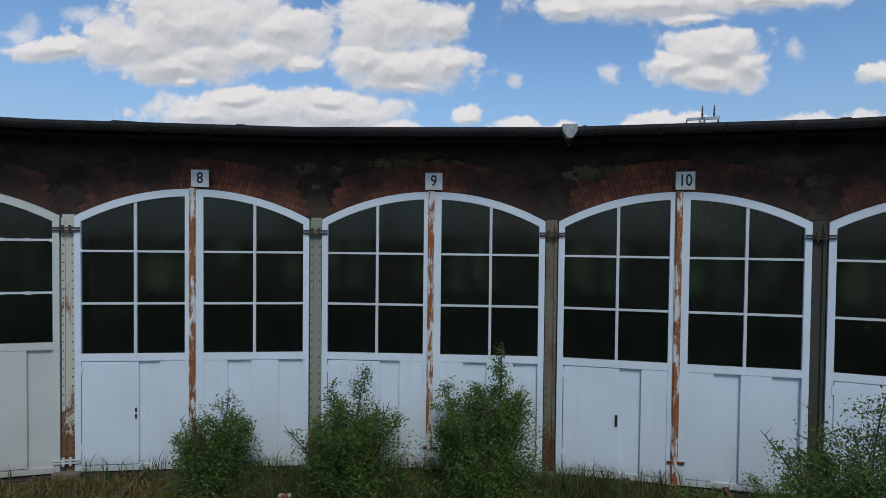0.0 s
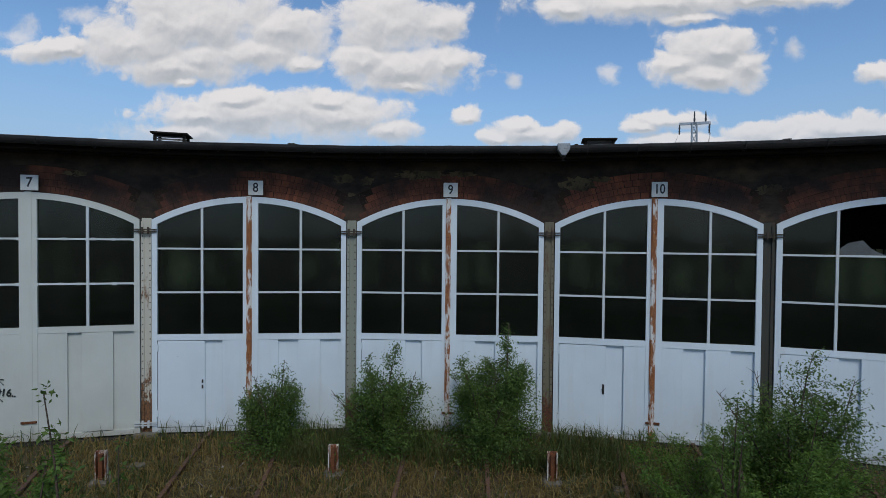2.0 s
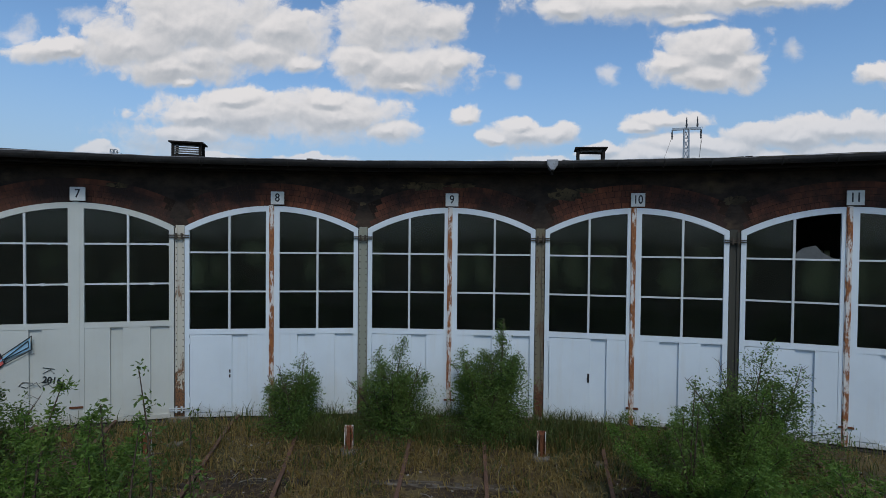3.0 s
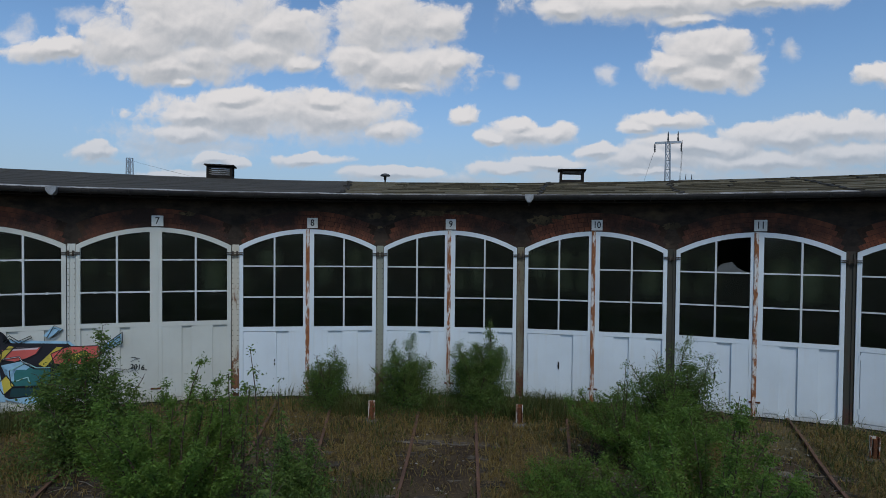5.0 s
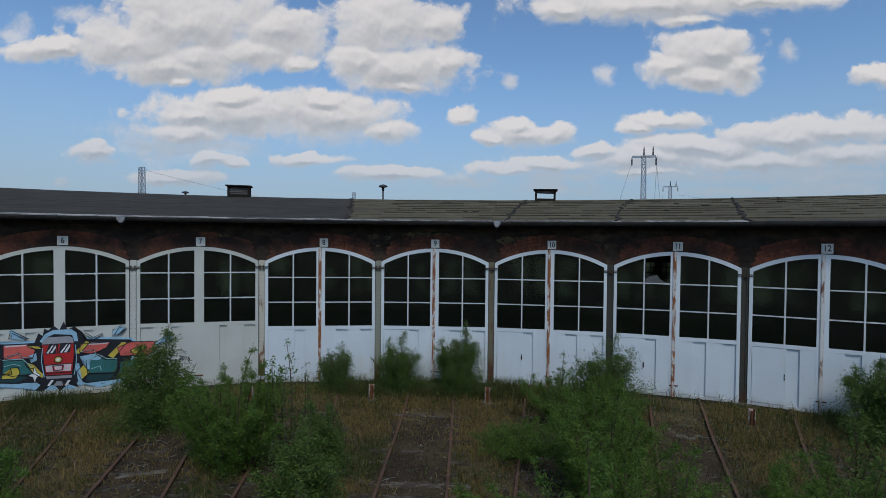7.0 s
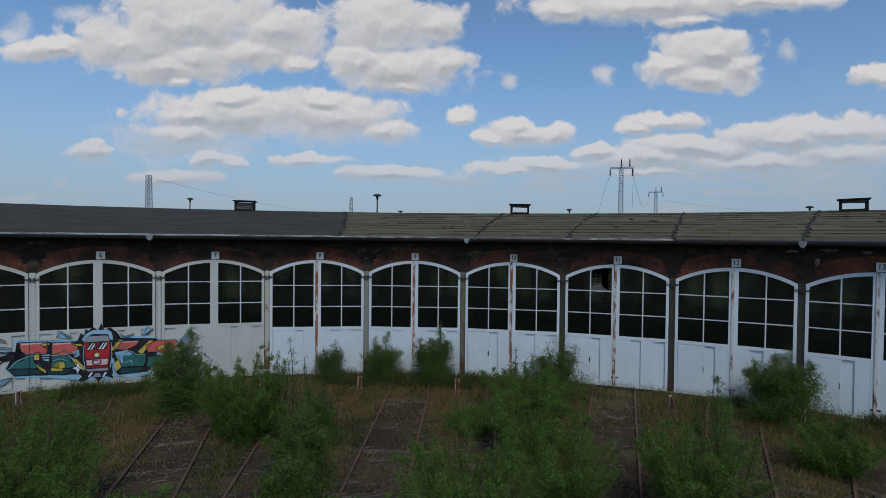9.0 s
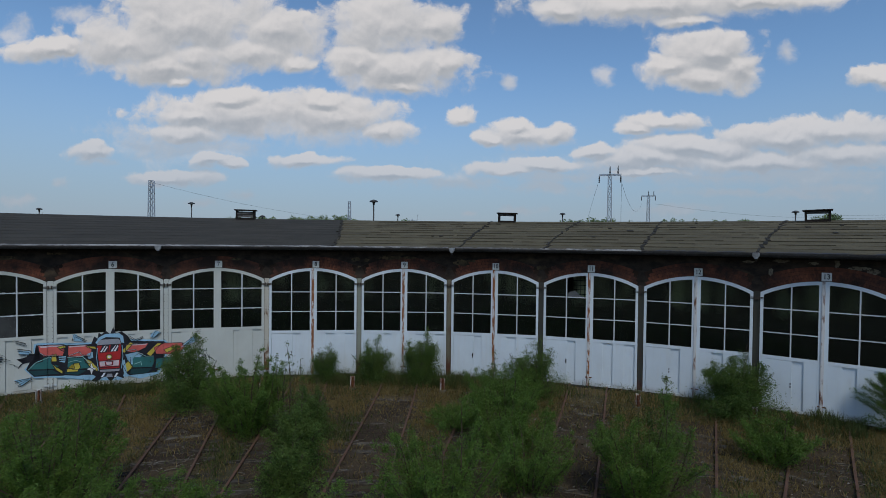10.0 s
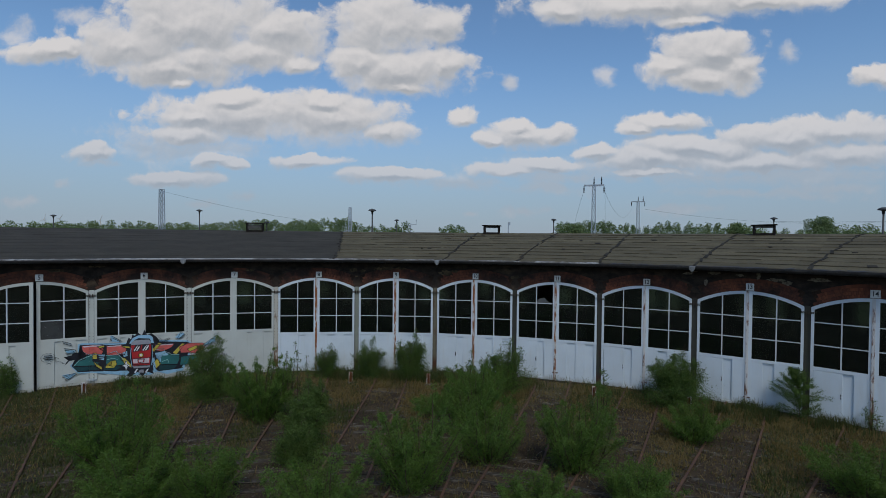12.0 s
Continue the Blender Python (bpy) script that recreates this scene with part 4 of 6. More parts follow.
sprayed_line("mint", [(-2.72, 0.92), (-2.5, 1.18), (-2.05, 1.36), (-1.98, 1.30)])
sprayed_line("mint", [(-1.46, 1.30), (-0.95, 1.30), (-0.72, 1.02)])
sprayed_line("mint", [(0.74, 1.12), (1.05, 1.30), (1.28, 1.14), (1.58, 1.12)])
sprayed_line("white", [(-1.42, 1.36), (-1.05, 1.50), (-0.98, 1.36), (-0.70, 1.32)])
sprayed_line("white", [(-2.36, 1.56), (-2.20, 1.42), (-1.66, 1.38)])
sprayed_line("white", [(0.58, 1.42), (0.92, 1.46), (1.00, 1.30), (1.18, 1.24)])
sprayed_line("mint", [(-1.42, 1.10), (-1.18, 1.16), (-0.98, 1.08)])
sprayed_line("mint", [(0.86, 0.84), (1.10, 0.92), (1.14, 0.76)])
sprayed_line("sky", [(-0.44, 1.60), (-0.47, 1.20), (-0.40, 0.68)])
sprayed_line("sky", [(0.43, 1.66), (0.46, 1.20), (0.40, 0.70)])
sprayed_line("black", [(-0.42, 1.06), (0.36, 1.07)])
sprayed_line("black", [(-0.05, 1.72), (-0.04, 1.40)], 0.03)
sprayed_line("black", [(-0.40, 0.80), (0.36, 0.80)])
stroke(5, [(0.94, 2.1), (1.26, 1.97), (1.31, 1.86), (0.97, 2.01)])
stroke(5, [(0.93, 0.53), (1.42, 0.61), (1.47, 0.56), (1.09, 0.3), (1.02, 0.35), (1.35, 0.56), (0.94, 0.46)])
stroke(5, [(1.0, 1.78), (1.42, 1.67), (1.49, 1.52), (1.1, 1.5), (1.06, 1.56), (1.39, 1.55), (1.36, 1.62), (1.03, 1.69)])
stroke(7, [(-1.39, 1.55), (-0.81, 1.98), (-0.81, 1.69), (-1.3, 1.41), (-1.3, 1.5), (-0.87, 1.74), (-0.87, 1.88), (-1.32, 1.5)])
stroke(6, [(-1.3, 1.95), (-1.24, 2.21), (-0.8, 1.92), (-0.84, 1.88), (-1.21, 2.12), (-1.24, 1.97)])
stroke(6, [(1.51, 1.91), (1.67, 2.22), (1.86, 2.1), (1.59, 1.88), (1.78, 2.1), (1.67, 2.15)])
stroke(6, [(0.58, 1.88), (0.72, 2.01), (0.91, 1.86), (1.17, 1.98), (1.19, 1.93), (0.91, 1.79), (0.72, 1.94), (0.6, 1.81)])


def spray_details():
    for r, colour, y in ((0.115, "black", -0.084), (0.09, "yellow", -0.087), (0.055, "white", -0.090)):
        bm = bmesh.new()
        slab(bm, [(-0.03 + HALF_GATE + r * math.cos(a), 1.215 + r * math.sin(a)) for a in (2 * math.pi * s / 16 for s in range(16))], y, y + 0.004)
        part("graffiti", bm, M["spray_" + colour], leaf_of(6, -1))
    lettering("graffiti_tag", "2016..", 0.20, M["spray_line"], leaf_of(7, -1), pose(HALF_GATE - 0.42, -0.049, 1.00, 90, 8, 0), 0.9, "black sprayed date")
    rng = random.Random(4)
    for leaf, x0, z0, n in ((leaf_of(7, -1), 1.0, 1.05, 7), (leaf_of(5, 1), -1.35, 1.2, 6)):
        bm = bmesh.new()
        for i in range(n):
            x, z = x0 + rng.uniform(-0.25, 0.35), z0 + rng.uniform(-0.2, 0.35)
            tube(bm, [(x, -0.047, z), (x + rng.uniform(0.05, 0.15), -0.048, z + rng.uniform(-0.06, 0.1)), (x + rng.uniform(0.12, 0.3), -0.047, z + rng.uniform(-0.1, 0.1))], 0.008, 4)
        part("graffiti_strokes", bm, M["spray_line"], leaf, "thin black sprayed strokes")


spray_details()
# a sprayed bubble with scrawl in it
stroke(5, [(BUBBLE[0] + 0.26 * math.cos(a), BUBBLE[1] + 0.20 * math.sin(a)) for a in (2 * math.pi * i / 14 for i in range(15))], 0.006)
for x0, z0, x1 in ((-0.14, 0.08, 0.15), (-0.18, 0.0, 0.17), (-0.13, -0.08, 0.14)):
    stroke(5, [(BUBBLE[0] + x0, BUBBLE[1] + z0), (BUBBLE[0] + x1, BUBBLE[1] + z0 + 0.015)], 0.018)


# ---- front wall over the gates, interior and rear wall ----
DEPTH = 20.0
EAVE_R, EAVE_Z, RIDGE_R, RIDGE_Z = 27.40, 5.80, 38.6, 7.34
brick_data = {}


def ring_brick(ring):
    r0 = ARCH_R + 0.010 + ring * 0.129
    r1, w = r0 + 0.121, 0.0365
    bm = bmesh.new()
    outline = [(-w * 0.97, r0), (w * 0.97, r0), (w * 1.03, r1), (-w * 1.03, r1)]
    slab(bm, outline, 0.0, 0.08)
    return mesh_of("brick", bm, M["brick"], bevel=0.0)


def arch_bricks(k):
    """Four rings of header bricks over the gate: the angle of each, and its ring."""
    rng = random.Random(k * 7)
    for ring in range(4):
        r = ARCH_R + 0.07 + ring * 0.129
        half = math.asin((HALF - 0.16 - ring * 0.07) / r)
        count = int(2 * half * r / 0.079)
        for i in range(count):
            yield ring, -half + (i + 0.5 + 0.5 * (ring % 2)) * 2 * half / count, rng.uniform(-0.006, 0.004), rng.uniform(-0.004, 0.004)


def build_front(k):
    m = bay_pose(k)
    wide = (RADIUS + 0.45) / RADIUS
    wall = part(f"wall_{k}", bmesh.new(), M["soot"])
    bm = bmesh.new()
    us = [-1.92 + 3.84 * i / 16 for i in range(17)]
    # spandrel in vertical strips, so that the arch stays hollow
    for i in range(16):
        slab(bm, [(us[i], arch(us[i]) - 0.02), (us[i + 1], arch(us[i + 1]) - 0.02), (us[i + 1], 5.74), (us[i], 5.74)], 0.03, 0.45, wide)
    for s in (-1, 1):
        a, b = sorted((s * 1.92, s * (HALF + 0.0023)))
        slab(bm, [(a, -0.3), (b, -0.3), (b, 5.74), (a, 5.74)], 0.03 if s else 0, 0.45, wide)
    bmesh.ops.remove_doubles(bm, verts=bm.verts, dist=0.0005)
    bmesh.ops.recalc_face_normals(bm, faces=bm.faces)
    bm.to_mesh(wall.data)
    bm.free()
    wall.matrix_basis = m
    tagged(wall, "soot-blackened brick and plaster wall over an arched gate", "wall", kind="structure")
    bed = bmesh.new()
    turn = math.asin((HALF - 0.20) / (ARCH_R + 0.26))
    for i in range(24):
        a, b = turn * (i / 12 - 1), turn * ((i + 1) / 12 - 1)
        slab(bed, [(r * math.sin(q), ARCH_Z + r * math.cos(q)) for q, r in ((a, ARCH_R + 0.005), (b, ARCH_R + 0.005), (b, ARCH_R + 0.52), (a, ARCH_R + 0.52))], 0.025, 0.04)
    part("mortar_bed", bed, M["mortar"], wall, "sooty brown mortar")
    rest = bmesh.new()
    for ring, a, out, tilt in arch_bricks(k):
        if k in (8, 9, 10):
            if ring not in brick_data:
                brick_data[ring] = ring_brick(ring)
            b = new("brick", brick_data[ring])
            b.parent = wall
            b.matrix_basis = pose(0, 0.021 + out * 0.6, ARCH_Z, 0, math.degrees(a + tilt * 0.3), 0)
        else:
            r0 = ARCH_R + 0.010 + ring * 0.129
            q = [(math.sin(a + d) * r, ARCH_Z + math.cos(a + d) * r) for d, r in ((-0.0089, r0), (0.0089, r0), (0.0088, r0 + 0.121), (-0.0088, r0 + 0.121))]
            slab(rest, q, 0.021 + out * 0.6, 0.06)
    if k in (8, 9, 10):
        rest.free()
    else:
        tagged(part("arch_bricks", rest, M["brick"], wall), kind="stuff")
    # ragged remains of plaster on the sooty wall
    rng = random.Random(900 + k)
    spots = {8: [(1.85, 5.22, 0.22, 0.10), (2.02, 4.90, 0.09, 0.05)], 9: [(-0.62, 5.31, 0.62, 0.10), (0.22, 5.33, 0.36, 0.07), (-1.72, 5.18, 0.16, 0.10)],
             10: [(-1.46, 5.13, 0.40, 0.17), (-1.05, 5.22, 0.22, 0.07), (1.97, 4.98, 0.20, 0.11), (1.56, 5.22, 0.05, 0.09)], 11: [(-1.95, 4.98, 0.16, 0.10)],
             12: [(2.03, 5.58, 0.16, 0.06), (1.75, 5.45, 0.2, 0.07)],
             13: [(-1.75, 5.62, 0.30, 0.035), (-1.62, 5.1, 0.10, 0.15), (-1.3, 5.5, 0.26, 0.08), (0.34, 5.5, 0.09, 0.2), (0.95, 5.32, 0.36, 0.07), (1.35, 5.22, 0.2, 0.09), (-0.3, 5.45, 0.2, 0.06)]
             }.get(k, [(rng.uniform(-1.9, 1.9), rng.uniform(5.2, 5.45), rng.uniform(0.2, 0.5), rng.uniform(0.05, 0.10))])
    for x, z, w, h in spots:
        bm = bmesh.new()
        ragged = [rng.uniform(0.62, 1.12) for i in range(23)]
        slab(bm, [(x + w * q * math.cos(a), z + h * q * math.sin(a)) for q, a in ((q, 2 * math.pi * i / 23) for i, q in enumerate(ragged))], 0.014, 0.032)
        part("plaster_patch", bm, M["plaster" if k > 11 else "sooty_plaster"], wall, "crumbling pale plaster" if k > 11 else "sooty ochre plaster")
    # sill under the gate
    bm = bmesh.new()
    slab(bm, [(-HALF, -0.35), (HALF, -0.35), (HALF, -0.015), (-HALF, -0.015)], -0.12, 0.60, 1.0)
    sill = part(f"threshold_{k}", bm, M["threshold"])
    sill.matrix_basis = m
    tagged(sill, "dark worn concrete sill under a gate", "threshold", kind="structure")


for k in range(FIRST, LAST + 1):
    build_front(k)


def ring_sheet(name, r0, r1, z0, z1, thick, mat, label, kind_of, k0=FIRST - 0.5, k1=LAST + 0.5, steps=None):
    """A sheet between two radii, bay by bay."""
    bm = bmesh.new()
    count = steps or int(k1 - k0)
    rows = []
    for i in range(count + 1):
        a = bay_angle(k0 + (k1 - k0) * i / count)
        c = 1 / math.cos(BAY / 2)
        rows.append([bm.verts.new((r * c * math.sin(a), r * c * math.cos(a), z)) for r, z in ((r0, z0), (r1, z1), (r1, z1 - thick), (r0, z0 - thick))])
    for a, b in zip(rows, rows[1:]):
        for q in range(4):
            bm.faces.new((a[q], a[(q + 1) % 4], b[(q + 1) % 4], b[q]))
    bm.faces.new(rows[0]), bm.faces.new(rows[-1][::-1])
    ob = part(name, bm, mat)
    return tagged(ob, label, kind_of, kind="structure")


ring_sheet("floor", RADIUS + 0.55, RADIUS + DEPTH, -0.02, -0.02, 0.25, M["threshold"], "dark dusty concrete shed floor", "floor")
ring_sheet("roof_deck", EAVE_R, RIDGE_R, EAVE_Z - 0.03, RIDGE_Z - 0.03, 0.14, M["soffit"], "black timber roof deck of the shed", "roof")
ring_sheet("roof_rear", RIDGE_R, RADIUS + DEPTH + 0.6, RIDGE_Z - 0.03, 6.0, 0.14, M["felt_dark"], "rear slope of the felt-covered shed roof", "roof")


def build_rear():
    """Rear wall with three barred windows in each bay."""
    r = RADIUS + DEPTH
    half = r * math.tan(BAY / 2)
    for k in range(FIRST, LAST + 1):
        bm = bmesh.new()
        z0, z1, wide = 1.15, 3.70, 1.22
        spans = [(x - wide / 2, x + wide / 2) for x in (-1.86, -0.21, 1.44)]
        edges = [-half] + [x for s in spans for x in s] + [half]
        for x0, x1 in zip(edges[::2], edges[1::2]):
            box(bm, x0, x1, 0, 0.4, -0.3, 6.1)
        for x0, x1 in spans:
            box(bm, x0, x1, 0, 0.4, -0.3, z0), box(bm, x0, x1, 0, 0.4, z1, 6.1)
        wall = part(f"wall_rear_{k}", bm, M["inside"])
        wall.matrix_basis = bay_pose(k, r)
        tagged(wall, "plain rear wall of the engine shed", "wall", kind="structure")
        for place, (w0, w1) in zip("abc", spans):
            win = thing(f"window_{k}_{place}", bay_pose(k, r), "milky iron-barred window in the rear wall", "window", "rear shed windows", "structure")
            bm = bmesh.new()
            for i in range(5):
                x = w0 + (w1 - w0) * i / 4
                box(bm, x - 0.022, x + 0.022, 0.1, 0.15, z0, z1)
            for i in range(8):
                z = z0 + (z1 - z0) * i / 7
                box(bm, w0, w1, 0.105, 0.145, z - 0.022, z + 0.022)
            part("window_frame", bm, M["black_iron"], win)
            bm = bmesh.new()
            box(bm, w0, w1, 0.12, 0.126, z0, z1)
            part("pane", bm, M["rear_pane"], win)
    for k in (FIRST - 0.5, LAST + 0.5):
        bm = bmesh.new()
        box(bm, -0.2, 0.2, 0, DEPTH, -0.3, 5.7)
        wall = part("wall_end_1" if k < 9 else "wall_end_2", bm, M["soot"])
        wall.matrix_basis = bay_pose(k, RADIUS + 0.2)
        tagged(wall, "plain end wall of the engine shed", "wall", kind="structure")


build_rear()


# ---- roof covering, eaves and gutter ----
# where each tarred seam starts at the eave and ends at the ridge, in bays
SEAMS = {8: (8.24, 8.05), 10: (9.62, 9.79), 11: (10.54, 10.76), 12: (11.5, 11.62), 13: (12.5, 12.72), 14: (13.5, 13.75), 15: (14.5, 14.7)}


def build_roof():
    rise = (RIDGE_Z - EAVE_Z) / (RIDGE_R - EAVE_R)
    rng = random.Random(11)
    courses = 11
    for k in range(FIRST, LAST + 1):
        m = bay_pose(k, 0)
        roof = thing(f"roof_{k}", m, "smooth dark felt roof slope" if k <= 8 else "weathered brown felt roof slope with lapped courses", "roof", "", "structure")
        for i in range(courses):
            r0, r1 = EAVE_R - 0.05 + (RIDGE_R - EAVE_R + 0.05) * i / courses, EAVE_R - 0.05 + (RIDGE_R - EAVE_R + 0.05) * (i + 1) / courses + 0.06
            split = (2 * (8.24 - 8 - 0.19 * i / courses))
            pieces = ((-1.0, 1.0, "felt_dark" if k < 8 else "felt_brown"),) if k != 8 else ((-1.0, split, "felt_dark"), (split, 1.0, "felt_brown"))
            for q0, q1, felt in pieces:
                bm = bmesh.new()
                lap = 0.006 if felt == "felt_dark" else 0.014
                cols = 8 if felt == "felt_brown" else 4
                rows = []
                for s in range(cols + 1):
                    q = q0 + (q1 - q0) * s / cols
                    w0, w1 = r0 * math.tan(BAY / 2) * q, r1 * math.tan(BAY / 2) * q
                    e = rng.uniform(-0.05, 0.02) if felt == "felt_brown" and i else 0
                    za, zb = EAVE_Z + (r0 + e - EAVE_R) * rise + lap + (rng.uniform(0, 0.012) if lap > 0.01 else 0), EAVE_Z + (r1 - EAVE_R) * rise + 0.001
                    rows.append([bm.verts.new(p) for p in ((w0, r0 + e, za), (w1, r1, zb), (w1, r1, zb - 0.02), (w0, r0 + e, za - 0.03))])
                for a, b in zip(rows, rows[1:]):
                    for z in range(4):
                        bm.faces.new((a[z], a[(z + 1) % 4], b[(z + 1) % 4], b[z]))
                bm.faces.new(rows[0]), bm.faces.new(rows[-1][::-1])
                part("roofing_sheet", bm, M[felt], roof)
        # tarred seams wandering up the slope in steps, and patches
        if k in SEAMS:
            bm = bmesh.new()
            foot_k, top_k = SEAMS[k]
            for i in range(courses):
                r0, r1 = EAVE_R + (RIDGE_R - EAVE_R) * i / courses, EAVE_R + (RIDGE_R - EAVE_R) * (i + 1) / courses
                d0, d1 = (BAY * (foot_k + (top_k - foot_k) * q / courses - k) + rng.uniform(-0.003, 0.003) for q in (i, i + 0.8))
                x0, x1 = r0 * math.tan(d0), r1 * math.tan(d1)
                w, v = rng.uniform(0.02, 0.10), rng.uniform(0.02, 0.08)
                z0, z1 = EAVE_Z + (r0 - EAVE_R) * rise + 0.044, EAVE_Z + (r1 - EAVE_R) * rise + 0.032
                a = [bm.verts.new(p) for p in ((x0 - w, r0, z0), (x0 + v, r0, z0), (x1 + w, r1, z1), (x1 - v, r1, z1))]
                c = [bm.verts.new(p.co - Vector((0, 0, 0.045))) for p in a]
                bm.faces.new(a)
                for g in range(4):
                    bm.faces.new((a[g], a[(g + 1) % 4], c[(g + 1) % 4], c[g]))
            part("tar_seam", bm, M["tar"], roof, "black tarred seam")
        if k > 8:
            # tarred laps between the courses, broken in places
            for i in range(1, courses):
                bm = bmesh.new()
                r = EAVE_R - 0.05 + (RIDGE_R - EAVE_R + 0.05) * i / courses
                w = r * math.tan(BAY / 2)
                x = -w
                while x < w - 0.05:
                    long = min(rng.uniform(0.3, 1.5), w - x)
                    if rng.random() < 0.55:
                        d, z = rng.uniform(0.012, 0.038), EAVE_Z + (r - EAVE_R) * rise
                        box(bm, x, x + long, r - d - 0.03, r - 0.01, z - 0.02, z + 0.030)
                    x += long
                part("tar_lap", bm, M["lap"], roof, "black tarred lap")
            for i in range(rng.randint(2, 5)):
                bm = bmesh.new()
                r0 = EAVE_R + rng.uniform(0.3, 10)
                x0, w, d = rng.uniform(-1.6, 1.6), rng.uniform(0.08, 0.3), rng.uniform(0.12, 0.4)
                z0 = EAVE_Z + (r0 - EAVE_R) * rise + 0.045
                v = [bm.verts.new(p) for p in ((x0, r0, z0), (x0 + w, r0 + 0.03, z0), (x0 + w * 0.8, r0 + d, z0 + d * rise), (x0 - 0.05, r0 + d * 0.9, z0 + d * rise))]
                u = [bm.verts.new(a.co - Vector((0, 0, 0.045))) for a in v]
                bm.faces.new(v)
                for g in range(4):
                    bm.faces.new((v[g], v[(g + 1) % 4], u[(g + 1) % 4], u[g]))
                part("tar_patch", bm, M["tar"], roof, "black tar patch")
        # pale drip edge and dark gutter along the eave
        w = (EAVE_R - 0.08) * math.tan(BAY / 2)
        bm = bmesh.new()
        steps = 24
        prev = None
        for s in range(steps + 1):
            x = -w + 2 * w * s / steps
            y, z = EAVE_R - 0.075 + rng.uniform(-0.012, 0.006), EAVE_Z + 0.002 + rng.uniform(-0.006, 0.008)
            cur = [bm.verts.new(p) for p in ((x, y, z - 0.045), (x, y, z), (x, y + 0.16, z + 0.034), (x, y + 0.16, z - 0.02))]
            if prev:
                for g in range(4):
                    bm.faces.new((prev[g], prev[(g + 1) % 4], cur[(g + 1) % 4], cur[g]))
            prev = cur
        edge = part("drip_edge", bm, M["flashing"] if k < 12 else M["gutter"], roof, "pale flaking zinc drip edge" if k < 12 else "blackened drip edge")
        bm = bmesh.new()
        arc = [math.pi + math.pi * i / 8 for i in range(9)]
        outline = [(EAVE_R - 0.17 + 0.10 * math.cos(a), EAVE_Z - 0.025 + 0.13 * math.sin(a)) for a in arc] + [(EAVE_R - 0.17 + 0.085 * math.cos(a), EAVE_Z - 0.025 + 0.115 * math.sin(a)) for a in arc[::-1]]
        wg = (EAVE_R - 0.17) * math.tan(BAY / 2)
        a = [bm.verts.new((-wg, y, z)) for y, z in outline]
        b = [bm.verts.new((wg, y, z)) for y, z in outline]
        for i in range(len(a)):
            bm.faces.new((a[i], a[(i + 1) % len(a)], b[(i + 1) % len(a)], b[i]))
        part("gutter", bm, M["gutter"], roof, "blackened half-round gutter", smooth=False)
        for x in (-1.35, -0.45, 0.45, 1.35):
            bm = bmesh.new()
            tube(bm, [(x, EAVE_R - 0.285, EAVE_Z - 0.03), (x, EAVE_R - 0.25, EAVE_Z - 0.15), (x, EAVE_R - 0.17, EAVE_Z - 0.185), (x, EAVE_R - 0.02, EAVE_Z - 0.12)], 0.010, 4)
            part("gutter_bracket", bm, M["gutter"], roof)
        # boarded soffit
        bm = bmesh.new()
        for r0, r1, z in ((EAVE_R - 0.02, EAVE_R + 0.26, EAVE_Z - 0.17), (EAVE_R + 0.27, RADIUS + 0.06, EAVE_Z - 0.19)):
            box(bm, -r0 * math.tan(BAY / 2), r0 * math.tan(BAY / 2), r0, r1, z - 0.03, z)
        part("soffit_board", bm, M["soffit"], roof)


build_roof()


def build_hopper(j):
    """Rain outlet under the gutter with a short spout."""
    ob = thing("rain_hopper", bay_pose(j, EAVE_R - 0.17), "grey zinc rain hopper under the gutter", "rain hopper", "rain hoppers")
    bm = bmesh.new()
    outline = [(-0.115, 0.05), (0.115, 0.05), (0.115, -0.06), (0.04, -0.17), (-0.04, -0.17), (-0.115, -0.06)]
    slab(bm, [(x, EAVE_Z - 0.05 + z) for x, z in outline[::-1]], -0.14, 0.08)
    part("box", bm, M["zinc"], ob, bevel=0.008)
    bm = bmesh.new()
    tube(bm, [(0, -0.03, EAVE_Z - 0.20), (0, -0.01, EAVE_Z - 0.25), (0.0, 0.03, EAVE_Z - 0.29)], 0.032, 8)
    part("spout", bm, M["gutter"], ob)


for j in (6.458, 9.546, 12.488):
    build_hopper(j)


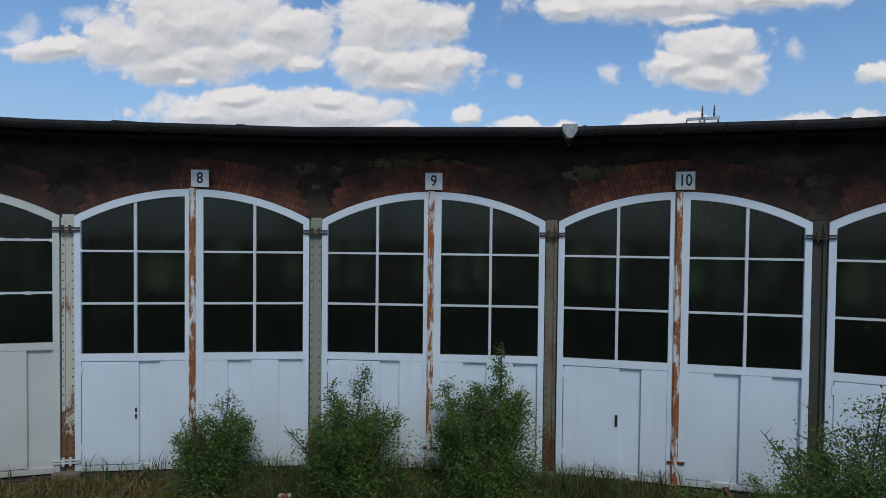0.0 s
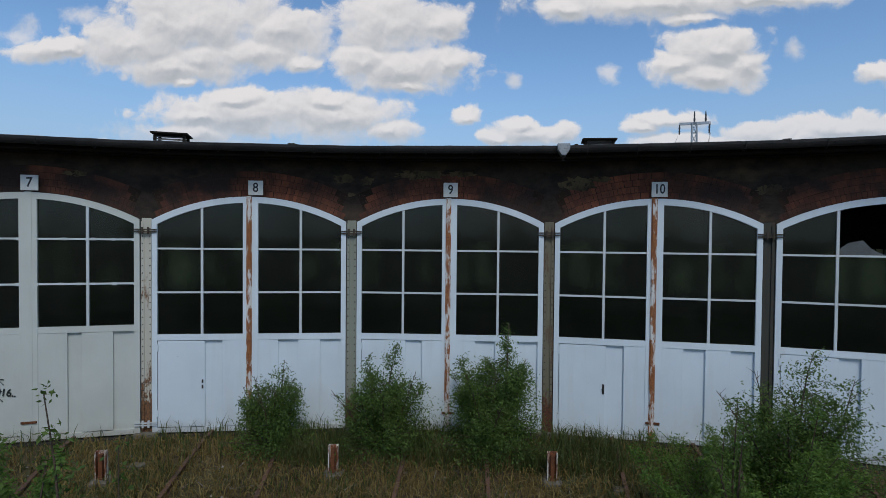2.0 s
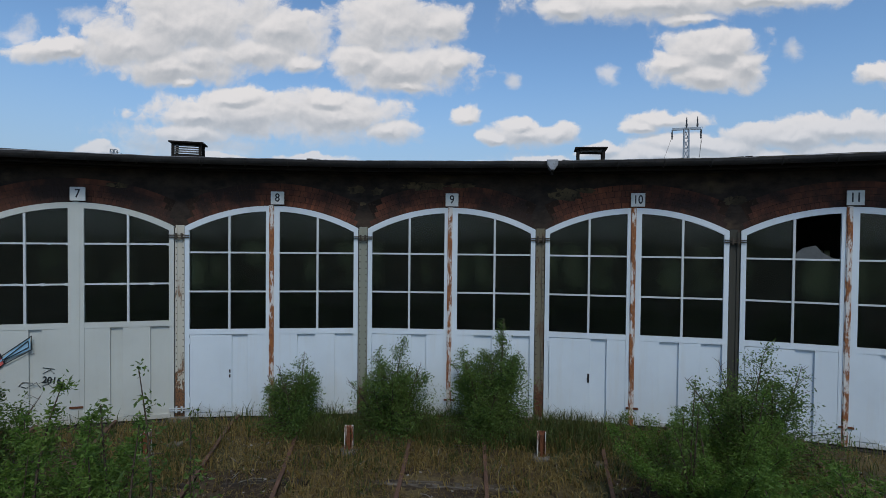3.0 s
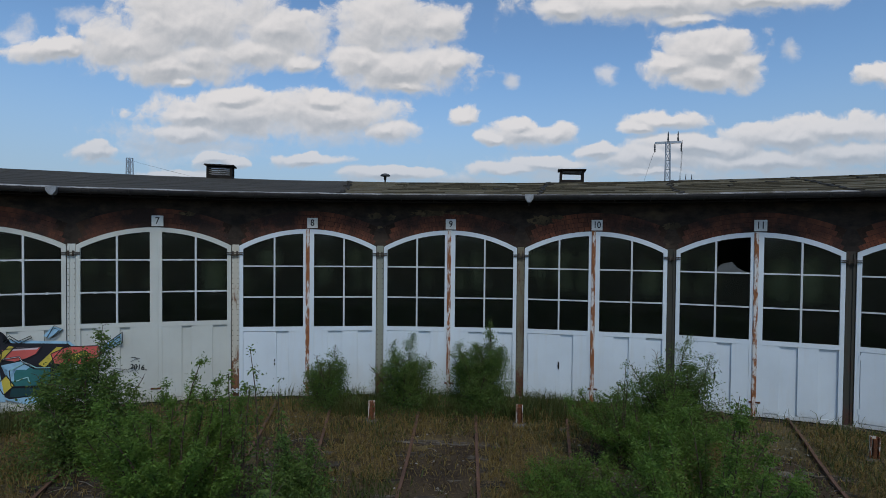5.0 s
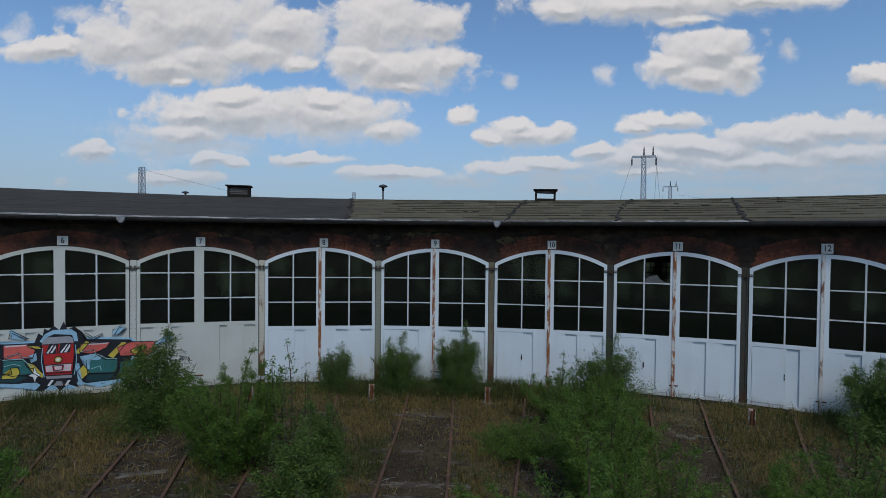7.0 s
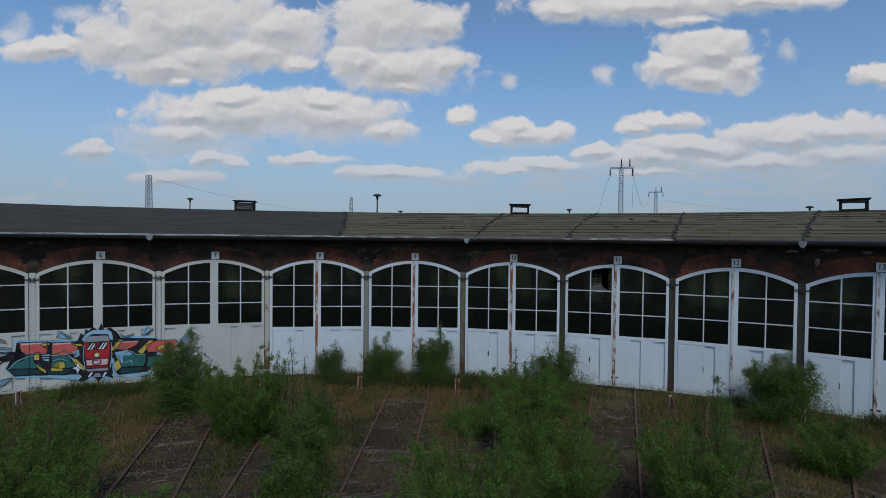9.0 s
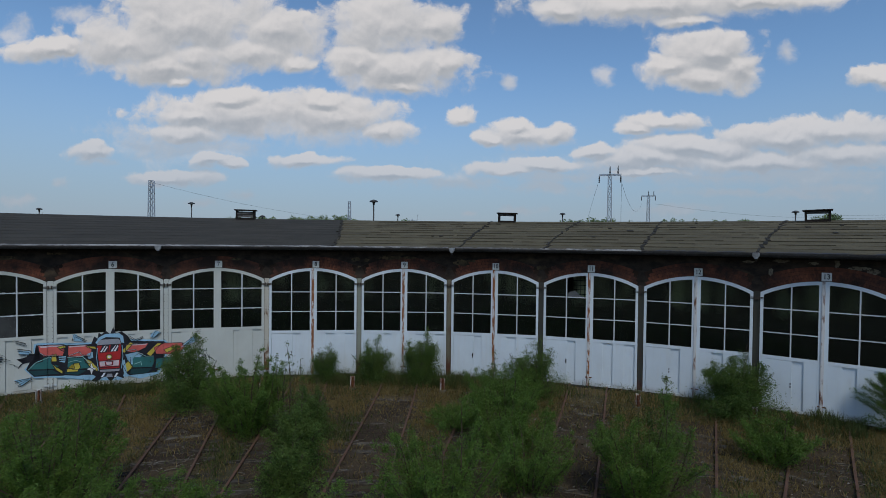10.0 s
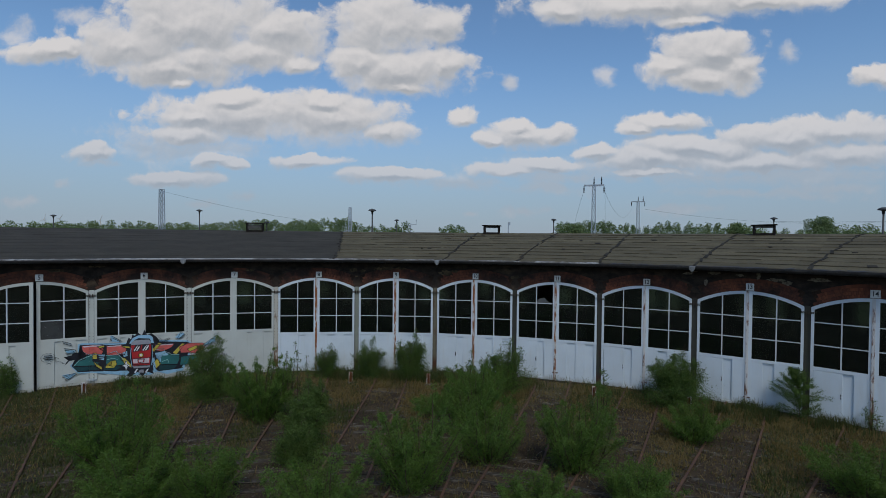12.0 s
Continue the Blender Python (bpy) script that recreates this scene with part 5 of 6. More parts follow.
def build_vent(k, tilt):
    """Louvred smoke vent on the ridge."""
    ob = thing("roof_vent", bay_pose(k, RIDGE_R - 0.35, RIDGE_Z - 0.02) @ pose(0, 0, 0, 0, tilt, 0), "black louvred timber smoke vent with a flat lid", "roof vent", "roof vents")
    for x in (-0.50, 0.50):
        for y in (-0.32, 0.32):
            bm = bmesh.new()
            box(bm, x - 0.05, x + 0.05, y - 0.05, y + 0.05, -0.1, 0.50)
            part("post", bm, M["soffit"], ob)
    bm = bmesh.new()
    box(bm, -0.64, 0.64, -0.48, 0.48, 0.50, 0.56)
    part("lid", bm, M["soffit"], ob, bevel=0.008)
    slats = (0.10, 0.19, 0.28, 0.37) if k < 8 else (0.38, 0.44)
    for z in slats:
        for y in (-0.30, 0.30):
            bm = bmesh.new()
            v = [(-0.45, y - 0.04, z), (0.45, y - 0.04, z - (0.02 if k > 8 else 0)), (0.45, y + 0.04, z + 0.05), (-0.45, y + 0.04, z + 0.05)]
            a = [bm.verts.new(p) for p in v]
            b = [bm.verts.new((p[0], p[1], p[2] + 0.02)) for p in v]
            bm.faces.new(a), bm.faces.new(b[::-1])
            for i in range(4):
                bm.faces.new((a[i], a[(i + 1) % 4], b[(i + 1) % 4], b[i]))
            part("slat", bm, M["slat"], ob, "weathered grey slat")
    bm = bmesh.new()
    box(bm, -0.55, 0.55, -0.36, 0.36, -0.12, 0.06)
    part("curb", bm, M["soffit"], ob)


for k, tilt in ((4.05, 0), (7.0, 0.5), (9.97, 1.0), (12.95, -1.5), (15.9, 0)):
    build_vent(k, tilt)


# ---- tracks in the yard ----
def build_track(k):
    track = thing("railway_track", bay_pose(k, 0), "rusty overgrown railway track on rotten timber sleepers", "railway track", "tracks to the shed")
    profile = [(-0.060, -0.14), (0.060, -0.14), (0.060, -0.125), (0.012, -0.105), (0.012, -0.045), (0.035, -0.035), (0.035, -0.004), (0.028, 0.0), (-0.028, 0.0), (-0.035, -0.004), (-0.035, -0.035), (-0.012, -0.045), (-0.012, -0.105), (-0.060, -0.125)]
    for s in (-1, 1):
        bm = bmesh.new()
        rows = []
        for i in range(18):
            y = 11.8 + (RADIUS + 0.5 - 11.8) * i / 17
            z = ground_z(0, y) + 0.10
            rows.append([bm.verts.new((s * 0.7535 + px, y, z + pz)) for px, pz in profile])
        for p, q in zip(rows, rows[1:]):
            for i in range(len(p)):
                bm.faces.new((p[i], p[(i + 1) % len(p)], q[(i + 1) % len(p)], q[i]))
        bm.faces.new(rows[0][::-1]), bm.faces.new(rows[-1])
        part("rail", bm, M["rail"], track, "rusty steel rail")
    rng = random.Random(100 + k)
    # dark bed of dirt and ash between and beside the rails
    bm = bmesh.new()
    rows = []
    for i in range(46):
        y = 11.6 + 13.9 * i / 45
        w = min(1.05, y * math.tan(BAY / 2) - 0.05)
        xs = [-w + rng.uniform(-0.22, 0.16), -w * 0.6, -w * 0.2, w * 0.2, w * 0.6, w + rng.uniform(-0.16, 0.22)]
        rows.append([bm.verts.new((x, y, ground_z(0, y) + (0.022 + rng.uniform(-0.02, 0.02) if abs(x) < w * 0.9 else -0.05))) for x in xs])
    for p, q in zip(rows, rows[1:]):
        for i in range(5):
            bm.faces.new((p[i], p[i + 1], q[i + 1], q[i]))
    part("track_bed", bm, M["ballast"], track, "dark dirt and ash track bed", smooth=True)
    y = 12.2
    while y < 25.6:
        sl = new("sleeper", sleeper_data[rng.randrange(3)])
        sl.parent = track
        half_wide = min(1.0, y * math.tan(BAY / 2) / 1.25)
        sl.matrix_basis = pose(rng.uniform(-0.04, 0.04), y, ground_z(0, y) + (0.022 if y < 18.5 else -0.014) + rng.uniform(-0.03, 0.02), rng.uniform(-1, 1), rng.uniform(-1, 1), rng.uniform(-2, 2)) @ Matrix.Diagonal((half_wide, 1, 1, 1))
        y += rng.uniform(0.60, 0.68)


sleeper_data = []
for i in range(3):
    bm = bmesh.new()
    box(bm, -1.25, 1.25, -0.12, 0.12, -0.10, 0.035)
    for v in bm.verts:
        v.co.x += random.uniform(-0.05, 0.05)
        v.co.z += random.uniform(-0.012, 0.012) * (v.co.z > 0)
    sleeper_data.append(mesh_of("sleeper", bm, M["timber"], bevel=0.012))
for k in range(FIRST, LAST + 1):
    build_track(k)


def build_post(j, r, lean, paint):
    a = bay_angle(j)
    x, y = r * math.sin(a), r * math.cos(a)
    ob = thing("short_iron_post", pose(x, y, ground_z(x, y), lean, 0, -math.degrees(a)), "short rusty channel-iron post with flaking white paint", "post", "posts before the gates")
    bm = bmesh.new()
    box(bm, -0.085, 0.085, 0.03, 0.045, -0.2, 0.52)
    box(bm, -0.085, -0.068, -0.05, 0.03, -0.2, 0.52)
    box(bm, 0.068, 0.085, -0.05, 0.03, -0.2, 0.52)
    part("channel", bm, paint, ob)
    bm = bmesh.new()
    box(bm, -0.03, 0.03, -0.06, 0.028, -0.2, 0.47)
    part("rail_stub", bm, M["rust"], ob)
    bm = bmesh.new()
    box(bm, -0.17, 0.17, -0.13, 0.15, -0.2, 0.05)
    part("foot", bm, M["concrete"], ob, "crumbling pale concrete foot", bevel=0.03)


for j, r, lean in ((7.487, 26.15, 1), (8.494, 26.12, -1), (9.488, 26.1, 1), (10.5, 26.1, 0), (11.506, 26.15, 3), (12.506, 26.4, -2)):
    build_post(j, r, lean, M["post_rust"])
build_post(5.47, 26.6, 2, M["flaking_little"])


# ---- plants ----
def leaf_mesh(name, places, size, rng, mat, long=1.6, droop=0.25):
    """Many small pointed leaves, each folded a little along its middle."""
    n = len(places)
    d = rng.normal(size=(n, 3))
    d[:, 2] = d[:, 2] * 0.6 - droop
    d /= np.linalg.norm(d, axis=1)[:, None]
    s = np.cross(d, rng.normal(size=(n, 3)))
    s /= np.linalg.norm(s, axis=1)[:, None] + 1e-9
    k = (size * rng.uniform(0.6, 1.25, n))[:, None]
    v = np.empty((n, 4, 3))
    fold = np.cross(d, s) * k * 0.12
    v[:, 0], v[:, 1], v[:, 2], v[:, 3] = places, places + d * k * long * 0.45 + s * k * 0.42 + fold, places + d * k * long, places + d * k * long * 0.45 - s * k * 0.42 + fold
    me = bpy.data.meshes.new(name)
    me.from_pydata(v.reshape(-1, 3).tolist(), [], np.arange(n * 4).reshape(-1, 4).tolist())
    me.materials.append(mat)
    return me


def build_bush(name, x, y, h, w, seed, style="birch", count=3000, leaf=0.045, sink=0.0, label="", category="bush"):
    rng = np.random.default_rng(seed)
    ob = thing(name, pose(x, y, ground_z(x, y) - 0.03 - sink), label, category, "self-sown shrubs in the yard")
    wood, places = bmesh.new(), []
    w *= 1.0 if style in ("willow", "cone") else 1.18
    count, leaf = int(count * {"willow": 3.4, "cone": 1.9, "birch": 1.9}.get(style, 2.4)), leaf * {"willow": 0.60, "cone": 0.72}.get(style, 0.70)
    stems = {"cone": 11, "birch": 9, "willow": 34, "fern": 1, "slim": 4}[style]
    per = max(2, int(count / (stems * {"cone": 24, "birch": 20, "willow": 12, "fern": 44, "slim": 18}[style])))
    for i in range(stems):
        az = 2 * math.pi * (i + rng.uniform(0, 0.8)) / stems
        reach = 0.06 * w if i == 0 else w * 0.5 * {"cone": 0.60, "birch": 0.62, "willow": 0.88, "fern": 0, "slim": 0.5}[style] * math.sqrt(rng.uniform(0.05, 1))
        top = h if i == 0 else h * (1 - {"cone": 0.50, "birch": 0.55, "willow": 0.40, "fern": 0, "slim": 0.6}[style] * (2 * reach / w) ** 1.2) * rng.uniform(0.66, 0.98)
        b = np.array([math.cos(az), math.sin(az), 0]) * (0.20 if style == "willow" else 0.05) * w * rng.uniform(0.1, 1)
        wob = rng.normal(size=(2, 3)) * 0.05 * h
        path = []
        for s in np.linspace(0, 1, 7):
            p = b + np.array([math.cos(az), math.sin(az), 0]) * reach * s ** 1.15 + np.array([0, 0, top * s]) + wob[0] * s * (1 - s) * 2 + wob[1] * s * s * 0.4
            path.append(p)
        thick = 0.008 + 0.008 * h
        tube(wood, [tuple(p) for p in path], [thick * (1 - 0.85 * q) for q in np.linspace(0, 1, 7)], 5)
        path = np.array(path)
        twigs = {"cone": 24, "birch": 20, "willow": 12, "fern": 44, "slim": 18}[style]
        for j in range(twigs):
            s = 0.06 + 0.94 * ((j + rng.uniform()) / twigs)
            q = s * 6
            lo = min(int(q), 5)
            start = path[lo] + (path[lo + 1] - path[lo]) * (q - lo)
            ta = j * 2.4 if style == "fern" else az + rng.normal() * (2.2 if style == "cone" else 1.3)
            up = {"cone": 0.95, "birch": 1.0, "willow": 1.15, "fern": 0.75, "slim": 0.8}[style] + rng.normal() * 0.2
            long = {"cone": 0.30, "birch": 0.40, "willow": 0.24, "fern": 0.52, "slim": 0.45}[style] * w * ((1.02 - s) ** 0.8 * 0.9 + 0.10) * rng.uniform(0.55, 1.1)
            if style in ("cone", "willow", "birch"):
                up -= 3.2 * max(0.0, 0.30 - s)
            dr = np.array([math.cos(ta), math.sin(ta), up])
            dr /= np.linalg.norm(dr)
            end = start + dr * long - np.array([0, 0, 0.12 * long])
            tube(wood, [tuple(start), tuple((start + end) / 2 + np.array([0, 0, 0.03 * long])), tuple(end)], [0.006, 0.004, 0.002], 3)
            m = max(3, int(per * rng.uniform(0.7, 1.3)))
            f = rng.uniform(0.05, 1.08, m)[:, None]
            spread = 0.045 if style == "fern" else 0.035 + 0.10 * long
            places.append(start + (end - start) * f + rng.normal(size=(m, 3)) * spread)
    places = np.concatenate(places)
    places = places[places[:, 2] > 0.04]
    if style in ("cone", "birch"):
        # a pointed, ragged outline
        lean = rng.normal(size=2) * 0.04 * w
        up = np.clip(places[:, 2] / h, 0, 1)
        off = places[:, :2] - lean * up[:, None]
        round_ = np.arctan2(off[:, 1], off[:, 0])
        rough = np.array([noise.noise((math.cos(q) * 1.6, math.sin(q) * 1.6, z * 2.6 + seed)) for q, z in zip(round_, places[:, 2])])
        limit = w * 0.5 * (1.14 - up) ** 0.9 * (1.06 + 0.7 * rough)
        places = places[np.hypot(off[:, 0], off[:, 1]) < limit * rng.uniform(0.75, 1.12, len(places))]
        # side sprays, widest near the ground and shorter towards the top
        sprays = int(count / 150)
        for i in range(sprays):
            low = 1 - math.sqrt(1 - 0.93 * (i + rng.uniform()) / sprays)
            az = rng.uniform(0, 2 * math.pi)
            out = w * 0.42 * (1.02 - low) ** 0.8 * rng.uniform(0.45, 1.12)
            foot = np.array([lean[0] * low, lean[1] * low, max(0.05, h * low - out * 0.35)])
            tip = np.array([lean[0] * low + out * math.cos(az), lean[1] * low + out * math.sin(az), max(0.12, h * low + out * 0.12)])
            tube(wood, [tuple(foot), tuple((foot + tip) / 2 + np.array([0, 0, 0.05 * out])), tuple(tip)], [0.007, 0.005, 0.002], 3)
            f = np.sqrt(rng.uniform(0.10, 1.10, 64))[:, None]
            places = np.concatenate([places, foot + (tip - foot) * f + rng.normal(size=(64, 3)) * (0.03 + 0.07 * out)])
        places = places[places[:, 2] > 0.03]
    part("trunk", wood, M["bark"], ob)
    crown = new("crown", leaf_mesh("crown", places, *((leaf * 0.72, rng, M["willow"], 2.5, -0.25) if style == "willow" else (leaf * 0.84, rng, M["birch"], 1.9, 0.5))))
    crown.parent = ob
    return ob


BIRCH, WILLOW = "young birch with loose green foliage", "dense green willow shrub"
build_bush("birch_sapling", -3.30, 26.75, 1.75, 2.2, 1, "cone", 7000, 0.045, label=BIRCH + " before a gate")
build_bush("birch_sapling", -1.22, 26.95, 2.0, 2.8, 2, "cone", 9000, 0.045, label=BIRCH + " before a gate")
build_bush("birch_sapling", 0.86, 27.0, 2.45, 2.9, 53, "cone", 15000, 0.045, label="dense young birch against a rusty gate post")
build_bush("poplar_sapling", -3.1, 21.15, 3.0, 0.95, 4, "slim", 620, 0.062, label="thin young poplar with large round leaves")
build_bush("poplar_sapling", -2.75, 21.6, 2.35, 0.8, 40, "slim", 420, 0.062, label="thin young poplar with large round leaves")
build_bush("poplar_sapling", 3.8, 23.9, 2.35, 0.9, 41, "slim", 500, 0.06, label="thin young poplar rising from a willow shrub")
build_bush("willow_shrub", -7.6, 23.4, 3.0, 3.8, 5, "cone", 12500, 0.055, label=WILLOW + " before the graffiti")
build_bush("willow_shrub", -4.3, 21.1, 2.8, 2.6, 6, "willow", 17500, 0.055, label=WILLOW + " between two tracks")
build_bush("birch_sapling", -2.15, 20.9, 1.95, 1.6, 7, "birch", 6500, 0.055, label=BIRCH + " beside a track")
build_bush("willow_shrub", 4.4, 24.3, 2.0, 2.7, 8, "willow", 13500, 0.046, label=WILLOW + " with birch shoots before a gate")
build_bush("birch_sapling", 5.55, 25.4, 2.45, 3.7, 9, "cone", 11500, 0.045, label=BIRCH + " before an iron column")
build_bush("willow_shrub", 4.4, 17.9, 2.1, 2.7, 30, "willow", 7000, 0.055, label="low " + WILLOW + " grown over a track")
build_bush("birch_sapling", -1.9, 18.6, 2.2, 2.0, 31, "birch", 8000, 0.055, label=BIRCH + " beside a track")
build_bush("birch_sapling", -1.7, 17.1, 1.6, 1.7, 33, "birch", 6000, 0.055, label=BIRCH + " beside a track")
build_bush("willow_shrub", 4.0, 20.2, 2.65, 3.0, 10, "willow", 14000, 0.055, label=WILLOW + " grown over a track")
build_bush("willow_shrub", 2.2, 15.8, 3.0, 2.9, 11, "willow", 12000, 0.055, label=WILLOW + " grown over a track")
build_bush("birch_sapling", 8.2, 19.0, 2.85, 1.5, 12, "slim", 1300, 0.062, label="tall loose young poplar beside a willow shrub")
build_bush("willow_shrub", 7.1, 17.3, 2.65, 2.7, 13, "willow", 12000, 0.055, label=WILLOW + " between two tracks")
build_bush("willow_shrub", 12.6, 23.6, 2.55, 3.9, 14, "cone", 17000, 0.055, label=WILLOW + " before a gate")
build_bush("willow_shrub", 11.8, 20.0, 1.50, 2.0, 15, "willow", 7000, 0.055, label="low " + WILLOW)
build_bush("rowan_sapling", 16.6, 21.7, 1.95, 2.3, 16, "fern", 5500, 0.05, label="young rowan with spreading fronds before a column")
build_bush("birch_sapling", 18.4, 20.6, 1.25, 0.9, 17, "slim", 260, 0.06, label="thin young birch beside a gate post")
build_bush("willow_shrub", -6.75, 16.0, 3.00, 3.2, 18, "willow", 15000, 0.055, label="broad " + WILLOW)
build_bush("willow_shrub", -4.95, 14.0, 1.95, 2.5, 19, "willow", 9000, 0.055, label=WILLOW + " between two tracks")
build_bush("willow_shrub", -3.35, 14.7, 1.75, 2.2, 20, "willow", 8000, 0.055, label="low " + WILLOW)
build_bush("willow_shrub", -0.1, 13.9, 2.0, 2.7, 21, "willow", 8000, 0.055, label="low " + WILLOW)
build_bush("willow_shrub", 5.5, 14.3, 1.35, 1.9, 22, "willow", 6000, 0.055, label="low " + WILLOW)
build_bush("willow_shrub", 8.2, 15.0, 1.4, 2.1, 23, "willow", 6500, 0.055, label="low " + WILLOW)
build_bush("willow_shrub", 14.9, 16.0, 1.55, 3.0, 24, "willow", 9000, 0.055, label="low spreading " + WILLOW)
build_bush("willow_shrub", 2.5, 22.4, 0.75, 2.4, 25, "willow", 4500, 0.05, label="low green weeds beside a track")
build_bush("birch_sapling", -15.9, 22.4, 1.9, 1.2, 26, "birch", 2500, 0.06, label=BIRCH + " before the ajar gate")


def blade_mesh(name, xs, ys, heights, rng, mat, width=0.010, lean=0.5):
    n = len(xs)
    z = np.array([ground_z(a, b) for a, b in zip(xs, ys)]) - 0.03
    az = rng.uniform(0, 2 * math.pi, n)
    side = np.stack([np.cos(az), np.sin(az), np.zeros(n)], 1) * (width * rng.uniform(0.6, 1.4, n))[:, None]
    bend = rng.normal(size=(n, 2)) * lean
    foot = np.stack([xs, ys, z], 1)
    mid = foot + np.stack([bend[:, 0] * heights * 0.28, bend[:, 1] * heights * 0.28, heights * 0.6], 1)
    tip = foot + np.stack([bend[:, 0] * heights, bend[:, 1] * heights, heights * np.clip(1.0 - 0.35 * np.hypot(bend[:, 0], bend[:, 1]), 0.3, 1)], 1)
    v = np.stack([foot - side, foot + side, mid + side * 0.7, mid - side * 0.7, tip], 1).reshape(-1, 3)
    faces = []
    for i in range(0, n * 5, 5):
        faces.append((i, i + 1, i + 2, i + 3))
        faces.append((i + 3, i + 2, i + 4))
    me = bpy.data.meshes.new(name)
    me.from_pydata(v.tolist(), [], faces)
    me.materials.append(mat)
    return new(name, me)


def off_track(x, y):
    """Distance along the front from the nearest track's middle."""
    a = math.atan2(x, y)
    k = round(a / BAY)
    return math.hypot(x, y) * math.sin(a - k * BAY)


def scatter(rng, count, r0, r1, keep):
    a = rng.uniform(bay_angle(3.0), bay_angle(15.4), count)
    r = np.sqrt(rng.uniform(r0 * r0, r1 * r1, count))
    x, y = r * np.sin(a), r * np.cos(a)
    k = np.array([rng.uniform() < keep(p, q) for p, q in zip(x, y)])
    return x[k], y[k]


def overgrown(x, y):
    """Where grass has closed over the rails."""
    k = math.atan2(x, y) / BAY + 9
    return math.hypot(x, y) > 25.3 and not 10.6 < k < 11.5 and not 6.7 < k < 7.3 or k < 6.4


def dry_keep(x, y):
    f = (0.5 if math.atan2(x, y) / BAY < 2.4 else 0.75) + 0.9 * noise.noise((x * 0.35, y * 0.35, 7)) + 0.5 * noise.noise((x * 1.3, y * 1.3, 3))
    f += 0.55 * (math.hypot(x, y) > 24.0) - 0.35 * (math.atan2(x, y) / BAY + 9 < 6.2)
    bare = 1.0 if abs(off_track(x, y)) > 0.95 or overgrown(x, y) else 0.27
    return max(0, min(1, f)) * bare * (0.42 if math.hypot(x, y) < 20 else 1.0)


def green_keep(x, y):
    f = (0.85 if math.atan2(x, y) / BAY + 9 < 6.2 else 0.30) - 1.0 * noise.noise((x * 0.35, y * 0.35, 7)) + 0.5 * noise.noise((x * 1.1, y * 1.1, 9))
    bare = 1.0 if abs(off_track(x, y)) > 0.9 or overgrown(x, y) else 0.14
    return max(0, min(1, f)) * bare


def tall_keep(x, y):
    k = math.atan2(x, y) / BAY + 9
    rich = 1.0 if any(a < k < b for a, b in ((5.1, 6.45), (8.22, 8.60), (8.75, 9.95), (12.0, 12.3), (12.75, 13.3), (13.6, 13.9))) else 0.12
    rich *= 0.3 if k < 5.75 else 1.0
    return rich * max(0, min(1, 0.42 + 1.5 * noise.noise((x * 1.2, y * 1.2, 5))))


rng = np.random.default_rng(5)
xs, ys = scatter(rng, 265000, 11.5, 27.7, dry_keep)
tagged(blade_mesh("dry_grass", xs, ys, rng.uniform(0.06, 0.30, len(xs)), rng, M["dry_grass"], 0.009, 0.7), "thin dry yellow-brown grass over the yard", "grass", kind="stuff")
xs, ys = scatter(rng, 210000, 11.5, 27.7, green_keep)
tagged(blade_mesh("green_grass", xs, ys, rng.uniform(0.08, 0.32, len(xs)), rng, M["green_grass"], 0.011, 0.6), "patchy green grass and weeds over the yard", "grass", kind="stuff")
xs, ys = scatter(rng, 70000, 26.3, 27.72, tall_keep)
short = np.where(np.arctan2(xs, ys) / BAY + 9 < 5.75, 0.6, 1.0)
tagged(blade_mesh("tall_grass", xs, ys, rng.uniform(0.18, 0.62, len(xs)) * short, rng, M["green_grass"], 0.008, 0.35), "tall green grass along the foot of the gates", "grass", kind="stuff")


